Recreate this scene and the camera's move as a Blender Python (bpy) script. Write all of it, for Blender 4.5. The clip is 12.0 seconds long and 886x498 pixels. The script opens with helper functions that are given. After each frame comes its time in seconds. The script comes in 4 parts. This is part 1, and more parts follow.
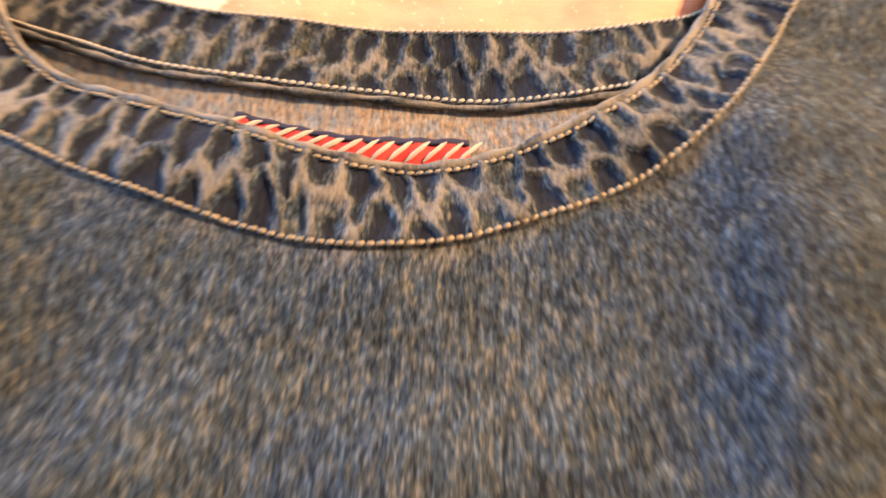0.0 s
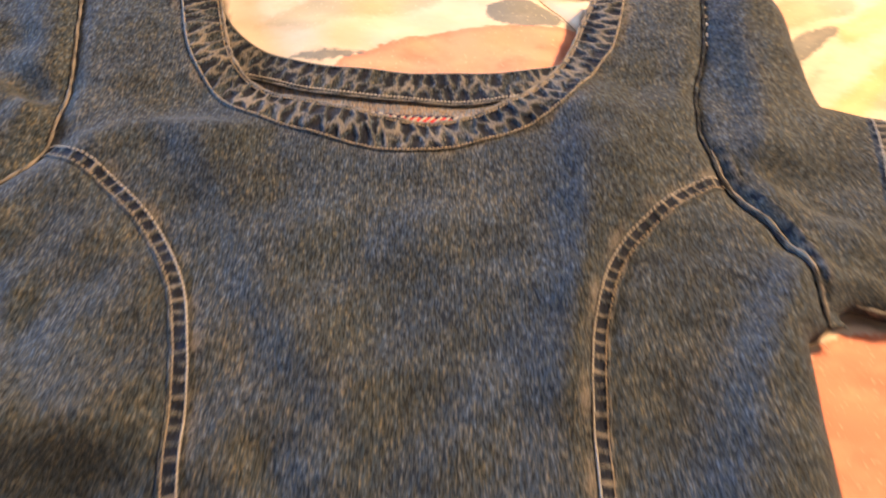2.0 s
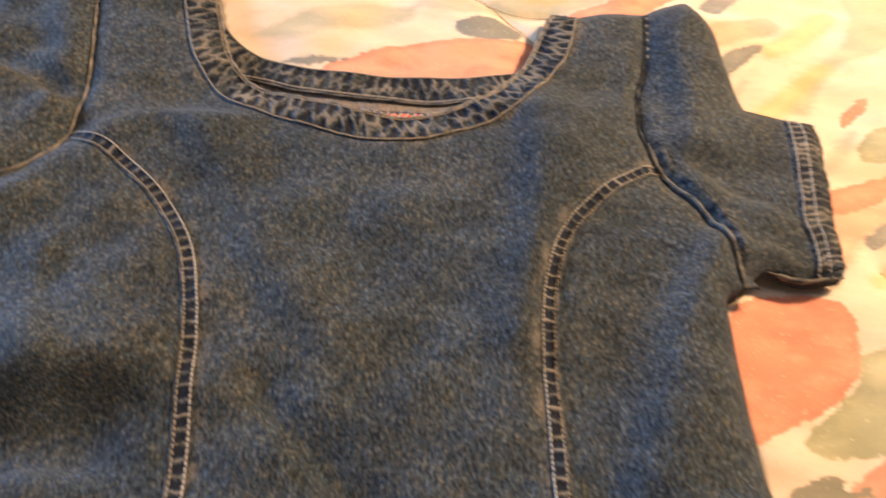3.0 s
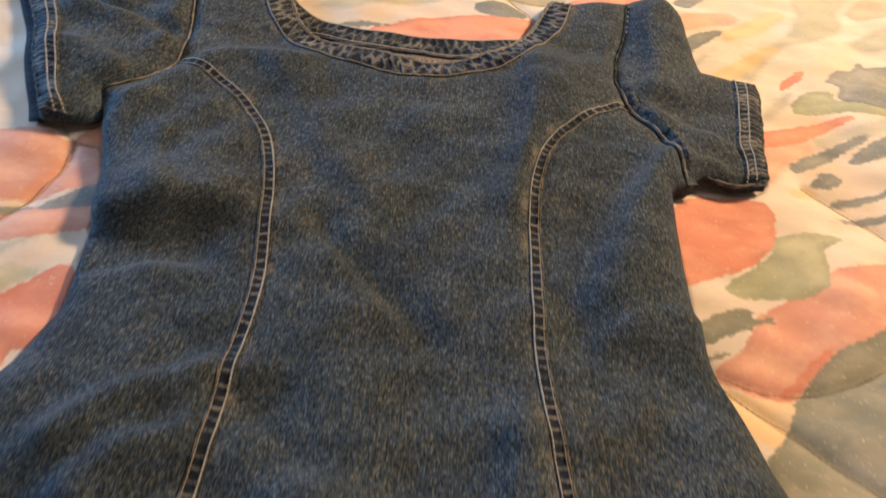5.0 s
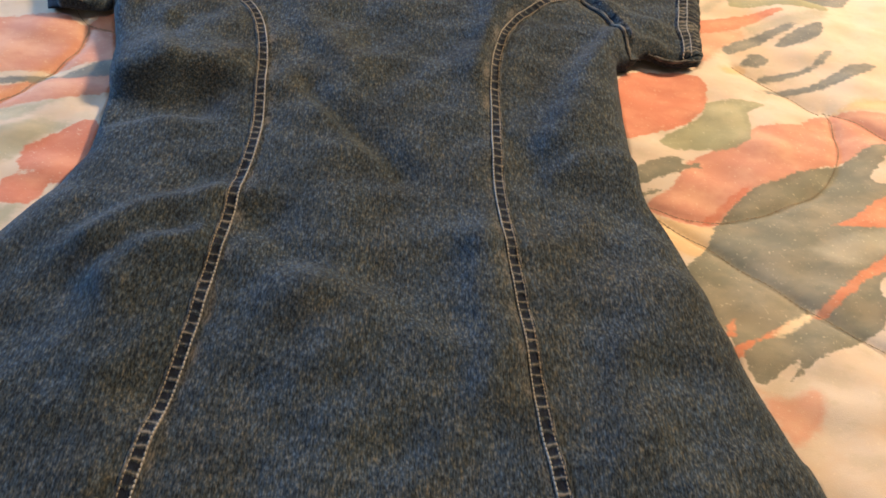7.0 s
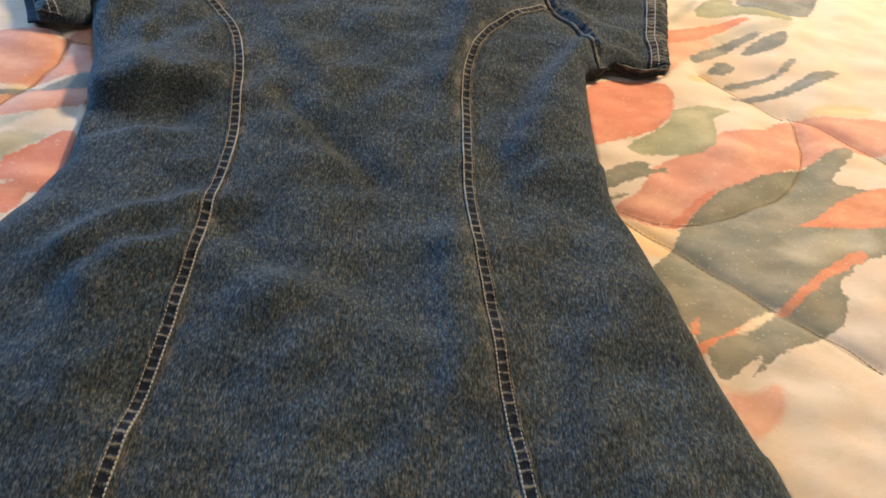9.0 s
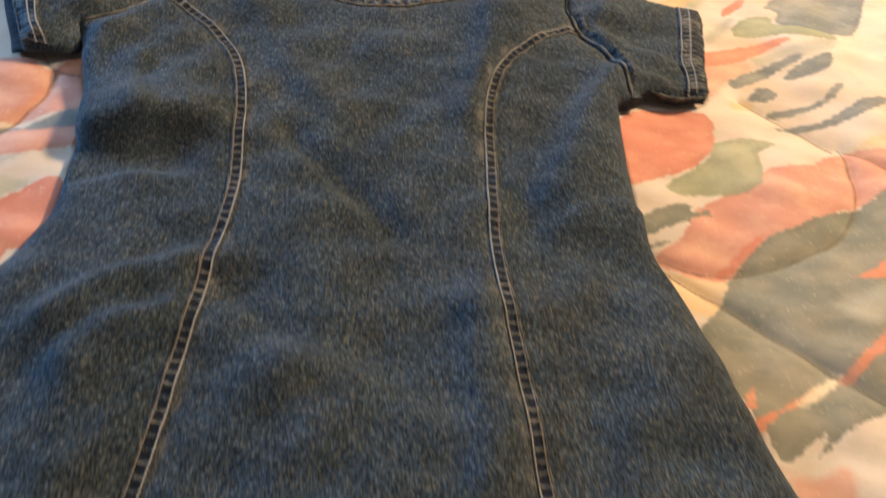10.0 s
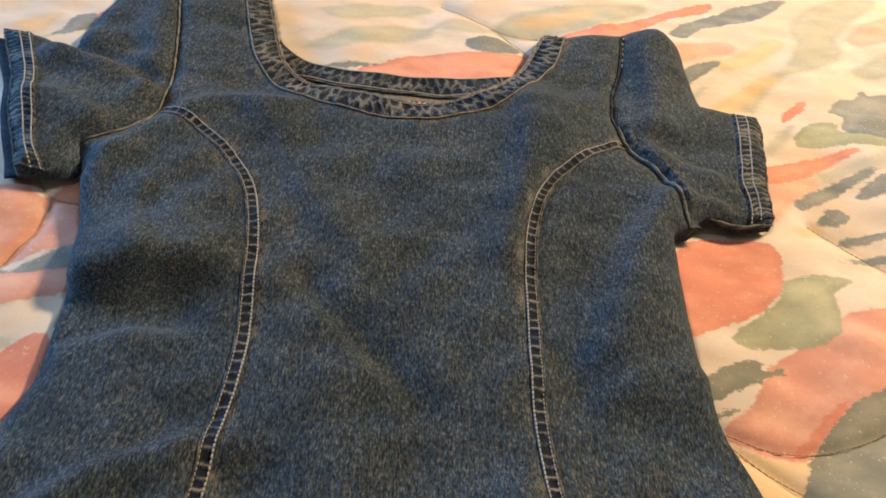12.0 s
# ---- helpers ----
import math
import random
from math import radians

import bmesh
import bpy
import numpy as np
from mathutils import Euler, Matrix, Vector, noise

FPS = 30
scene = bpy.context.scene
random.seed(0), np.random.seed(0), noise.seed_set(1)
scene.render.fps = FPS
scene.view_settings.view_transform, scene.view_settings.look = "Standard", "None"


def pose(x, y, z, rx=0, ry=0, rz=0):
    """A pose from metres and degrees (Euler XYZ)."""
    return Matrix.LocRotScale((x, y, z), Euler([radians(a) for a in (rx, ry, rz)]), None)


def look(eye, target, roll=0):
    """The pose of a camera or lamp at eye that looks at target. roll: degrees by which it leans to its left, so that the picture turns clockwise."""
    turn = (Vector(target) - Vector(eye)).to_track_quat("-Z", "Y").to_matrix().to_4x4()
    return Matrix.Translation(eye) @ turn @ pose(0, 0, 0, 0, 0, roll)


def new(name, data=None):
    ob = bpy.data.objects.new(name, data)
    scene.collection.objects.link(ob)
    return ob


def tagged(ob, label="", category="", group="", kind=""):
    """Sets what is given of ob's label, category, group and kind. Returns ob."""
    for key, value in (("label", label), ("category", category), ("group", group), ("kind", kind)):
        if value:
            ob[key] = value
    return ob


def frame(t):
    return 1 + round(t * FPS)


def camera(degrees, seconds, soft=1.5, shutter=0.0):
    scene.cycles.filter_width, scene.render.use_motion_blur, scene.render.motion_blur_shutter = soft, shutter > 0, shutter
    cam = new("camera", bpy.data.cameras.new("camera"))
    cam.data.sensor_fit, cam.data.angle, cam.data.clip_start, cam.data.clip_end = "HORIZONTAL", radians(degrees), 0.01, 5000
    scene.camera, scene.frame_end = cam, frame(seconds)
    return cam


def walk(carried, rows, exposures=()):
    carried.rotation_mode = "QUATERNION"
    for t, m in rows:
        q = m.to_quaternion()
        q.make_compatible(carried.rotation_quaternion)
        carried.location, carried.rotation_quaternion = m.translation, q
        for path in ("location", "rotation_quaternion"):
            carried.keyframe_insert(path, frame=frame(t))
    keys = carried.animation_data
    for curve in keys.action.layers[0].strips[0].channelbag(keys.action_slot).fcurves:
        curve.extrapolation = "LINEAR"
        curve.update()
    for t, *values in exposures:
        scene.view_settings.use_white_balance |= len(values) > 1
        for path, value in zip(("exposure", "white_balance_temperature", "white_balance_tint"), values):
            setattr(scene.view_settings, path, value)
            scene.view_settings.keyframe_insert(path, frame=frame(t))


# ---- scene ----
cam = camera(54.7, 12.0, soft=1.65, shutter=0.9)
PATH = [
    (0, (0.019, -0.076, 0.779), (0.107, 0.893, -0.968), 7.9),
    (0.5, (0.019, -0.122, 0.819), (0.092, 0.928, -0.882), 6.3),
    (1, (0.019, -0.173, 0.858), (0.09, 0.962, -0.788), 5.4),
    (1.5, (0.014, -0.226, 0.896), (0.086, 0.959, -0.714), 5.9),
    (2, (0.007, -0.288, 0.925), (0.111, 0.946, -0.646), 6.3),
    (2.5, (0.003, -0.332, 0.939), (0.136, 0.914, -0.62), 7.2),
    (3, (0.004, -0.353, 0.952), (0.172, 0.948, -0.558), 8.6),
    (3.2, (0.0, -0.362, 0.951), (0.235, 0.93, -0.557), 9.9),
    (4.8, (0.005, -0.511, 0.976), (0.137, 0.893, -0.442), 8.7),
    (5, (0.006, -0.527, 0.979), (0.115, 0.89, -0.429), 8.5),
    (5.5, (0.004, -0.57, 0.981), (0.123, 0.836, -0.436), 8.6),
    (6, (0.006, -0.602, 0.981), (0.166, 0.784, -0.452), 10.2),
    (6.5, (0.011, -0.625, 0.98), (0.176, 0.738, -0.475), 10.1),
    (7, (0.016, -0.642, 0.984), (0.165, 0.727, -0.466), 8.9),
    (7.2, (0.018, -0.643, 0.984), (0.17, 0.718, -0.473), 8.9),
    (8.8, (0.025, -0.659, 0.987), (0.202, 0.742, -0.429), 8.9),
    (9, (0.027, -0.656, 0.989), (0.197, 0.739, -0.433), 8.8),
    (9.5, (0.026, -0.633, 0.98), (0.195, 0.745, -0.46), 8.9),
    (10, (0.018, -0.592, 0.976), (0.177, 0.794, -0.456), 8.3),
    (10.5, (0.012, -0.552, 0.977), (0.168, 0.843, -0.448), 8.2),
    (11, (0.01, -0.523, 0.979), (0.158, 0.892, -0.426), 7.8),
    (11.5, (0.009, -0.501, 0.982), (0.136, 0.943, -0.395), 7.0),
    (12, (0.011, -0.495, 0.98), (0.112, 0.947, -0.401), 6.9),
]
EXPOSURES = [(0, 1.04, 8700, 29), (0.5, 0.97, 8700, 29), (1, 0.61, 8600, 29), (2, 0.57, 8200, 28), (3, 0.37, 7800, 24), (5, -0.05, 7150, 17), (7, 0, 6850, 14), (9, 0, 6400, 10), (9.8, 0, 6450, 11), (10.4, 0.05, 7050, 16), (11, 0, 6750, 13), (12, -0.05, 6500, 11)]
walk(cam, [(t, look(eye, target, roll)) for t, eye, target, roll in PATH], EXPOSURES)
LAMP_W, COOL_FILL_W = 59.5, 67.0

# ---- world, lights, room sizes ----
BED = 0.608                      # height of the bed cover's top
world = bpy.data.worlds.new("world")
scene.world = world
world.use_nodes = True
sky = world.node_tree.nodes.new("ShaderNodeTexSky")
sky.sky_type, sky.sun_disc, sky.sun_elevation, sky.sun_rotation = "NISHITA", False, radians(12), radians(100)
world.node_tree.links.new(sky.outputs[0], world.node_tree.nodes["Background"].inputs[0])
world.node_tree.nodes["Background"].inputs[1].default_value = 0.06


def area_lamp(name, m, size, watts, colour, shape="DISK", size_y=None):
    data = bpy.data.lights.new(name, "AREA")
    data.shape, data.size, data.energy, data.color = shape, size, watts, colour
    if size_y:
        data.size_y = size_y
    ob = new(name, data)
    ob.matrix_world = m
    return ob


LAMP = (1.30, 0.75, 1.75)
area_lamp("ceiling_bulb", look(LAMP, (0.1, 0.0, 0.6)), 0.26, LAMP_W, (1.0, 0.78, 0.51))
# Cool fill from an unseen, assumed window, added for the denim's blue sheen.
area_lamp("assumed_daylight", look((-1.90, 0.60, 1.06), (0.0, 0.05, 0.66)), 1.1, COOL_FILL_W, (0.20, 0.52, 1.0), "RECTANGLE", 0.46)


# ---- node helpers ----
class Nodes:
    """Short-hand for building one material's node tree."""

    def __init__(self, name, roughness=0.8, sheen=0.0):
        self.material = bpy.data.materials.new(name)
        self.material.use_nodes = True
        self.tree = self.material.node_tree
        self.bsdf = self.tree.nodes["Principled BSDF"]
        self.bsdf.inputs["Roughness"].default_value = roughness
        self.bsdf.inputs["Sheen Weight"].default_value = sheen
        self.bsdf.inputs["Specular IOR Level"].default_value = 0.25

    def add(self, kind, *links, operation="", use_clamp=False, interpolation_type="", data_type="", blend_type="", vector_type="", attribute_name=""):
        node = self.tree.nodes.new(kind)
        if operation:
            node.operation = operation
        if use_clamp:
            node.use_clamp = True
        if interpolation_type:
            node.interpolation_type = interpolation_type
        if data_type:
            node.data_type = data_type
        if blend_type:
            node.blend_type = blend_type
        if vector_type:
            node.vector_type = vector_type
        if attribute_name:
            node.attribute_name = attribute_name
        for slot, value in links:
            if isinstance(value, bpy.types.NodeSocket):
                self.tree.links.new(value, node.inputs[slot])
            else:
                node.inputs[slot].default_value = value
        return node

    def place(self, scale=(1, 1, 1), turn=0.0):
        co = self.add("ShaderNodeTexCoord").outputs["Object"]
        return self.add("ShaderNodeMapping", ("Vector", co), ("Scale", scale), ("Rotation", (0, 0, radians(turn)))).outputs[0]

    def noise(self, vector, scale, detail=2.0, rough=0.5, colour=False):
        node = self.add("ShaderNodeTexNoise", ("Vector", vector), ("Scale", scale), ("Detail", detail), ("Roughness", rough))
        return node.outputs["Color" if colour else "Fac"]

    def math(self, op, a, b=0.0, clamp=False):
        return self.add("ShaderNodeMath", (0, a), (1, b), operation=op, use_clamp=clamp).outputs[0]

    def span(self, value, lo, hi, to_lo=0.0, to_hi=1.0, smooth=False):
        return self.add("ShaderNodeMapRange", ("Value", value), ("From Min", lo), ("From Max", hi), ("To Min", to_lo), ("To Max", to_hi),
                        interpolation_type="SMOOTHSTEP" if smooth else "LINEAR").outputs[0]

    def mix(self, fac, a, b, blend="MIX"):
        a, b = [(*v, 1.0) if isinstance(v, tuple) else v for v in (a, b)]
        node = self.add("ShaderNodeMix", (0, fac), (6, a), (7, b), data_type="RGBA", blend_type=blend)
        return node.outputs[2]

    def finish(self, colour, height=None, strength=0.3, distance=0.001):
        if isinstance(colour, bpy.types.NodeSocket):
            self.tree.links.new(colour, self.bsdf.inputs["Base Color"])
        else:
            self.bsdf.inputs["Base Color"].default_value = (*colour, 1.0)
        if height is not None:
            bump = self.add("ShaderNodeBump", ("Height", height), ("Strength", strength), ("Distance", distance))
            self.tree.links.new(bump.outputs[0], self.bsdf.inputs["Normal"])
        return self.material


def denim_material(name, dark, mid, light, fade, deep):
    """Washed denim: short warp flecks over a cloudy indigo, faded where the cloth's own wear attribute is high, unfaded where it is low."""
    n = Nodes(name, 0.92, 0.05)
    fleck = n.noise(n.place((1.0, 0.34, 1.0), 4), 1080, 3.0, 0.66)
    fibre = n.noise(n.place((1.0, 0.12, 1.0), -4), 1100, 1.0)
    cloud = n.noise(n.place(), 26, 3.0, 0.6)
    broad = n.noise(n.place((1.0, 0.6, 1.0)), 7, 2.0)
    slub = n.noise(n.place((1.0, 0.55, 1.0), 3), 430, 2.0, 0.6)
    tone = n.math("ADD", n.math("MULTIPLY", fleck, 1.0), n.math("MULTIPLY", fibre, 0.35))
    tone = n.math("ADD", tone, n.math("MULTIPLY", n.math("SUBTRACT", slub, 0.5), 0.42))
    tone = n.math("ADD", tone, n.math("MULTIPLY", n.math("SUBTRACT", cloud, 0.5), 0.22))
    tone = n.math("ADD", tone, n.math("MULTIPLY", n.math("SUBTRACT", broad, 0.5), 0.16))
    base = n.mix(n.span(tone, 0.50, 0.70, smooth=True), dark, mid)
    base = n.mix(n.span(tone, 0.68, 0.94, smooth=True), base, light)
    hue = n.noise(n.place((1.0, 0.3, 1.0), 5), 640, 2.0, 0.7)
    base = n.mix(0.75, base, n.mix(1.0, base, n.mix(n.span(hue, 0.36, 0.64), (1.42, 1.05, 0.66), (0.68, 0.98, 1.30)), "MULTIPLY"))
    # Warm brown drift: uneven tint of the light, mixed into the denim's colour.
    mottle = n.noise(n.place((1.0, 0.7, 1.0)), 15, 2.0)
    base = n.mix(n.span(mottle, 0.40, 0.66, 0.0, 0.42, True), base, n.mix(1.0, base, (1.32, 1.0, 0.70), "MULTIPLY"))
    wear = n.add("ShaderNodeAttribute", attribute_name="wear").outputs["Fac"]
    rag = n.math("ADD", wear, n.math("MULTIPLY", n.math("SUBTRACT", fleck, 0.5), 0.7))
    unfaded = n.mix(n.span(tone, 0.50, 0.95, smooth=True), deep, tuple(3.2 * c for c in deep))
    base = n.mix(n.span(rag, -0.06, -0.46, smooth=True), base, unfaded)
    base = n.mix(n.span(rag, 0.18, 0.85, smooth=True), base, fade)
    return n.finish(base, n.math("ADD", fleck, n.math("MULTIPLY", fibre, 0.6)), 0.5, 0.0006)


DENIM = denim_material("washed_denim", (0.0038, 0.0068, 0.0115), (0.0258, 0.0392, 0.0510), (0.102, 0.119, 0.130), (0.205, 0.178, 0.146), (0.0030, 0.0050, 0.0105))
REVERSE = denim_material("denim_reverse", (0.085, 0.080, 0.075), (0.15, 0.14, 0.13), (0.25, 0.23, 0.21), (0.42, 0.38, 0.33), (0.06, 0.06, 0.06))


def plain_material(name, colour, roughness=0.7, scale=40.0, amount=0.12, bump=0.2, distance=0.002):
    n = Nodes(name, roughness)
    grain = n.noise(n.place(), scale, 4.0, 0.6)
    mottle = n.noise(n.place(), scale / 12, 3.0)
    darker = tuple(c * (1 - 2 * amount) for c in colour)
    shade = n.math("ADD", n.math("MULTIPLY", grain, 0.5), n.math("MULTIPLY", mottle, 0.5))
    return n.finish(n.mix(n.span(shade, 0.35, 0.65), darker, colour), grain, bump, distance)


THREAD = plain_material("tan_thread", (0.36, 0.285, 0.195), 0.6, 900, 0.15, 0.2, 0.0003)
PALE_THREAD = plain_material("pale_thread", (0.46, 0.415, 0.345), 0.6, 900, 0.12, 0.2, 0.0003)
RED = plain_material("red_label_cloth", (0.62, 0.045, 0.04), 0.8, 700, 0.2, 0.3, 0.0004)
NAVY = plain_material("navy_label_edge", (0.03, 0.03, 0.06), 0.8, 700, 0.2, 0.3, 0.0004)
QUILT_THREAD = plain_material("brown_quilting_thread", (0.33, 0.24, 0.15), 0.7, 700, 0.2, 0.3, 0.0004)
# Brown tone of the unseen walls holds down bounced fill light.
WALL = plain_material("painted_plaster", (0.46, 0.37, 0.27), 0.85, 30, 0.05)
CEIL = plain_material("ceiling_paint", (0.8, 0.77, 0.7), 0.9, 30, 0.04)
CARPET = plain_material("beige_carpet", (0.42, 0.34, 0.25), 0.95, 260, 0.25, 0.6, 0.004)
WOOD = plain_material("painted_wood", (0.72, 0.68, 0.6), 0.5, 18, 0.06)
MATTRESS = plain_material("mattress_ticking", (0.7, 0.68, 0.62), 0.9, 80, 0.08)
BRASS = plain_material("brushed_brass", (0.5, 0.36, 0.16), 0.35, 120, 0.1)

def cover_material():
    """Cream cotton printed with watercolour brush strokes; each colour's outlines are kept on the cloth as distances to the stroke's edge."""
    n = Nodes("printed_cotton", 0.85, 0.1)
    co = n.add("ShaderNodeTexCoord").outputs["Object"]
    bristle = n.noise(n.place((0.25, 1.0, 1.0), -33), 300, 3.0, 0.65)
    tooth = n.noise(co, 210, 4.0, 0.65)
    wash = n.noise(n.place((0.5, 1.0, 1.0), -33), 30, 4.0, 0.6)
    bloom = n.noise(n.place((0.7, 1.0, 1.0), -33), 75, 4.0, 0.6)
    ragged = n.math("ADD", n.math("MULTIPLY", n.math("SUBTRACT", bristle, 0.5), 0.0055), n.math("MULTIPLY", n.math("SUBTRACT", tooth, 0.5), 0.0075))
    weave = n.noise(co, 1400, 1.0)
    paint = n.mix(n.span(wash, 0.35, 0.7, smooth=True), (0.66, 0.545, 0.43), (0.63, 0.47, 0.335))
    paint = n.mix(n.span(bloom, 0.50, 0.66, 0.0, 0.5, True), paint, (0.56, 0.46, 0.32))
    # smaller strokes scattered over the rest of the cloth
    far = n.noise(n.place((0.45, 1.0, 1.0), -33), 13, 3.0, 0.5)
    outside = n.span(n.add("ShaderNodeVectorMath", (0, n.add("ShaderNodeVectorMath", (0, co), (1, (0.08, -0.05, BED)), operation="SUBTRACT").outputs[0]), operation="LENGTH").outputs["Value"], 0.50, 0.56)
    paint = n.mix(n.math("MULTIPLY", n.span(far, 0.55, 0.58), outside), paint, (0.62, 0.24, 0.14))
    paint = n.mix(n.math("MULTIPLY", n.span(far, 0.43, 0.40), outside), paint, (0.25, 0.25, 0.17))
    for name, colour, second, cover, soft in INKS:
        edge = n.math("ADD", n.add("ShaderNodeAttribute", attribute_name=name).outputs["Fac"], ragged)
        tone = n.math("ADD", n.math("MULTIPLY", wash, 0.6), n.math("MULTIPLY", bloom, 0.4))
        tint = n.mix(n.span(tone, 0.40, 0.62, smooth=True), colour, second)
        rim = n.math("MULTIPLY", n.span(edge, 0.0075, 0.0015, 0.0, 1.0, True), 0.35)
        tint = n.mix(rim, tint, n.mix(1.0, colour, (0.82, 0.80, 0.80), "MULTIPLY"))
        paint = n.mix(n.span(edge, -soft, soft, 0.0, cover, True), paint, tint)
    speck = n.span(n.noise(co, 480, 2.0), 0.655, 0.71)
    paint = n.mix(n.math("MULTIPLY", speck, 0.36), paint, (0.8, 0.66, 0.46))
    return n.finish(paint, weave, 0.25, 0.0005)


# Inks of the print in the order they were laid on: colour, thinner colour, cover, softness of the edge.
INKS = [("pale", (0.36, 0.345, 0.235), (0.50, 0.435, 0.29), 0.82, 0.0050), ("tan", (0.66, 0.42, 0.19), (0.72, 0.50, 0.27), 0.80, 0.0050),
        ("peach", (0.68, 0.31, 0.195), (0.71, 0.40, 0.26), 0.80, 0.0040), ("pink", (0.60, 0.25, 0.165), (0.70, 0.36, 0.235), 0.93, 0.0014),
        ("coral", (0.62, 0.20, 0.115), (0.72, 0.30, 0.18), 0.94, 0.0012), ("sage", (0.30, 0.30, 0.175), (0.43, 0.39, 0.23), 0.93, 0.0012),
        ("olive", (0.19, 0.185, 0.13), (0.30, 0.26, 0.18), 0.95, 0.0009), ("haze", (0.38, 0.35, 0.26), (0.46, 0.40, 0.29), 0.75, 0.0050),
        ("slate", (0.15, 0.165, 0.155), (0.29, 0.28, 0.235), 0.92, 0.0016), ("topcoral", (0.66, 0.22, 0.11), (0.74, 0.34, 0.19), 0.94, 0.0012),
        ("topcream", (0.82, 0.62, 0.38), (0.84, 0.70, 0.48), 0.90, 0.0020)]
COVER = cover_material()


# ---- mesh helpers ----
def mesh_object(name, verts, faces, material, parent=None, label="", wear=None, smooth=True):
    """One mesh object from computed vertices, under a thing if a parent is given."""
    mesh = bpy.data.meshes.new(name)
    mesh.from_pydata([tuple(v) for v in verts], [], [tuple(f) for f in faces])
    mesh.materials.append(material)
    if wear is not None:
        layer = mesh.attributes.new("wear", "FLOAT", "POINT")
        layer.data.foreach_set("value", np.asarray(wear, dtype=np.float32))
    mesh.update()
    mesh.polygons.foreach_set("use_smooth", [smooth] * len(mesh.polygons))
    ob = new(name, mesh)
    if parent is not None:
        ob.parent = parent
    if label:
        tagged(ob, label)
    return ob


def part(name, bm, material, parent=None, label=""):
    mesh = bpy.data.meshes.new(name)
    bm.to_mesh(mesh)
    bm.free()
    mesh.materials.append(material)
    ob = new(name, mesh)
    if parent is not None:
        ob.parent = parent
    if label:
        tagged(ob, label)
    return ob


def box(x0, x1, y0, y1, z0, z1, bevel=0.0):
    bm = bmesh.new()
    bmesh.ops.create_cube(bm, size=1.0, matrix=Matrix.Translation(((x0 + x1) / 2, (y0 + y1) / 2, (z0 + z1) / 2)) @ Matrix.Diagonal((x1 - x0, y1 - y0, z1 - z0, 1)))
    if bevel:
        bmesh.ops.bevel(bm, geom=bm.edges[:], offset=bevel, segments=3, affect="EDGES", profile=0.6)
    return bm


def spline(knots, step=0.002):
    """A smooth curve through a few knots, at even steps."""
    p = np.array(knots, dtype=float)
    p = np.vstack([2 * p[0] - p[1], p, 2 * p[-1] - p[-2]])
    rows = []
    for i in range(1, len(p) - 2):
        t = np.linspace(0, 1, 24, endpoint=False)[:, None]
        a, b, c, d = p[i - 1], p[i], p[i + 1], p[i + 2]
        rows.append(0.5 * (2 * b + (c - a) * t + (2 * a - 5 * b + 4 * c - d) * t ** 2 + (3 * b - a - 3 * c + d) * t ** 3))
    rows.append(p[-2:-1])
    return even(np.vstack(rows), step)


def even(q, step):
    s = np.concatenate([[0], np.cumsum(np.hypot(*np.diff(q, axis=0).T))])
    at = np.linspace(0, s[-1], max(3, int(round(s[-1] / step)) + 1))
    return np.stack([np.interp(at, s, q[:, 0]), np.interp(at, s, q[:, 1])], axis=1)


def count(q, n):
    s = np.concatenate([[0], np.cumsum(np.hypot(*np.diff(q, axis=0).T))])
    at = np.linspace(0, s[-1], n)
    return np.stack([np.interp(at, s, q[:, 0]), np.interp(at, s, q[:, 1])], axis=1)


def normals(q):
    """Unit normals of a curve, to the left of its run."""
    d = np.gradient(q, axis=0)
    d /= np.maximum(np.hypot(d[:, 0], d[:, 1]), 1e-9)[:, None]
    return np.stack([-d[:, 1], d[:, 0]], axis=1)


def nearest(x, y, line):
    """Distance from each place to the nearest point of a line."""
    out = np.empty(len(x))
    for i in range(0, len(x), 4000):
        out[i:i + 4000] = np.sqrt(((x[i:i + 4000, None] - line[None, :, 0]) ** 2 + (y[i:i + 4000, None] - line[None, :, 1]) ** 2).min(axis=1))
    return out


def inside(x, y, loop):
    hit = np.zeros(len(x), dtype=bool)
    x1, y1 = loop[:, 0], loop[:, 1]
    x2, y2 = np.roll(x1, -1), np.roll(y1, -1)
    for a, b, c, d in zip(x1, y1, x2, y2):
        if b == d:
            continue
        cross = ((b > y) != (d > y)) & (x < (c - a) * (y - b) / (d - b) + a)
        hit ^= cross
    return hit


def waves(x, y, scale, seed):
    """Smooth, seeded unevenness in -1 to 1 from a few crossed sines."""
    rng = np.random.RandomState(seed)
    z = np.zeros(len(x))
    for k in range(7):
        a, f, ph = rng.uniform(0, 2 * math.pi), rng.uniform(0.5, 1.6) / scale, rng.uniform(0, 6.28)
        z += np.sin((x * math.cos(a) + y * math.sin(a)) * f * 2 * math.pi + ph)
    return z / 4.0


def ridges(x, y, rows):
    """Folds (or valleys) of cloth along short lines: ends, width, height; steep to the right of the run, gentle to its left."""
    z = np.zeros(len(x))
    for x0, y0, x1, y1, w, h in rows:
        dx, dy = x1 - x0, y1 - y0
        length = math.hypot(dx, dy)
        u = ((x - x0) * dx + (y - y0) * dy) / length
        v = (-(x - x0) * dy + (y - y0) * dx) / length
        bend = 0.004 * np.sin(u / length * 4.0 + x0 * 50)
        over = np.maximum(0, np.maximum(-u, u - length))
        side = np.where(v - bend > 0, 2.4 * w, w)
        z += h * np.exp(-((v - bend) / side) ** 2) * np.exp(-(over / (1.8 * w)) ** 2)
    return z


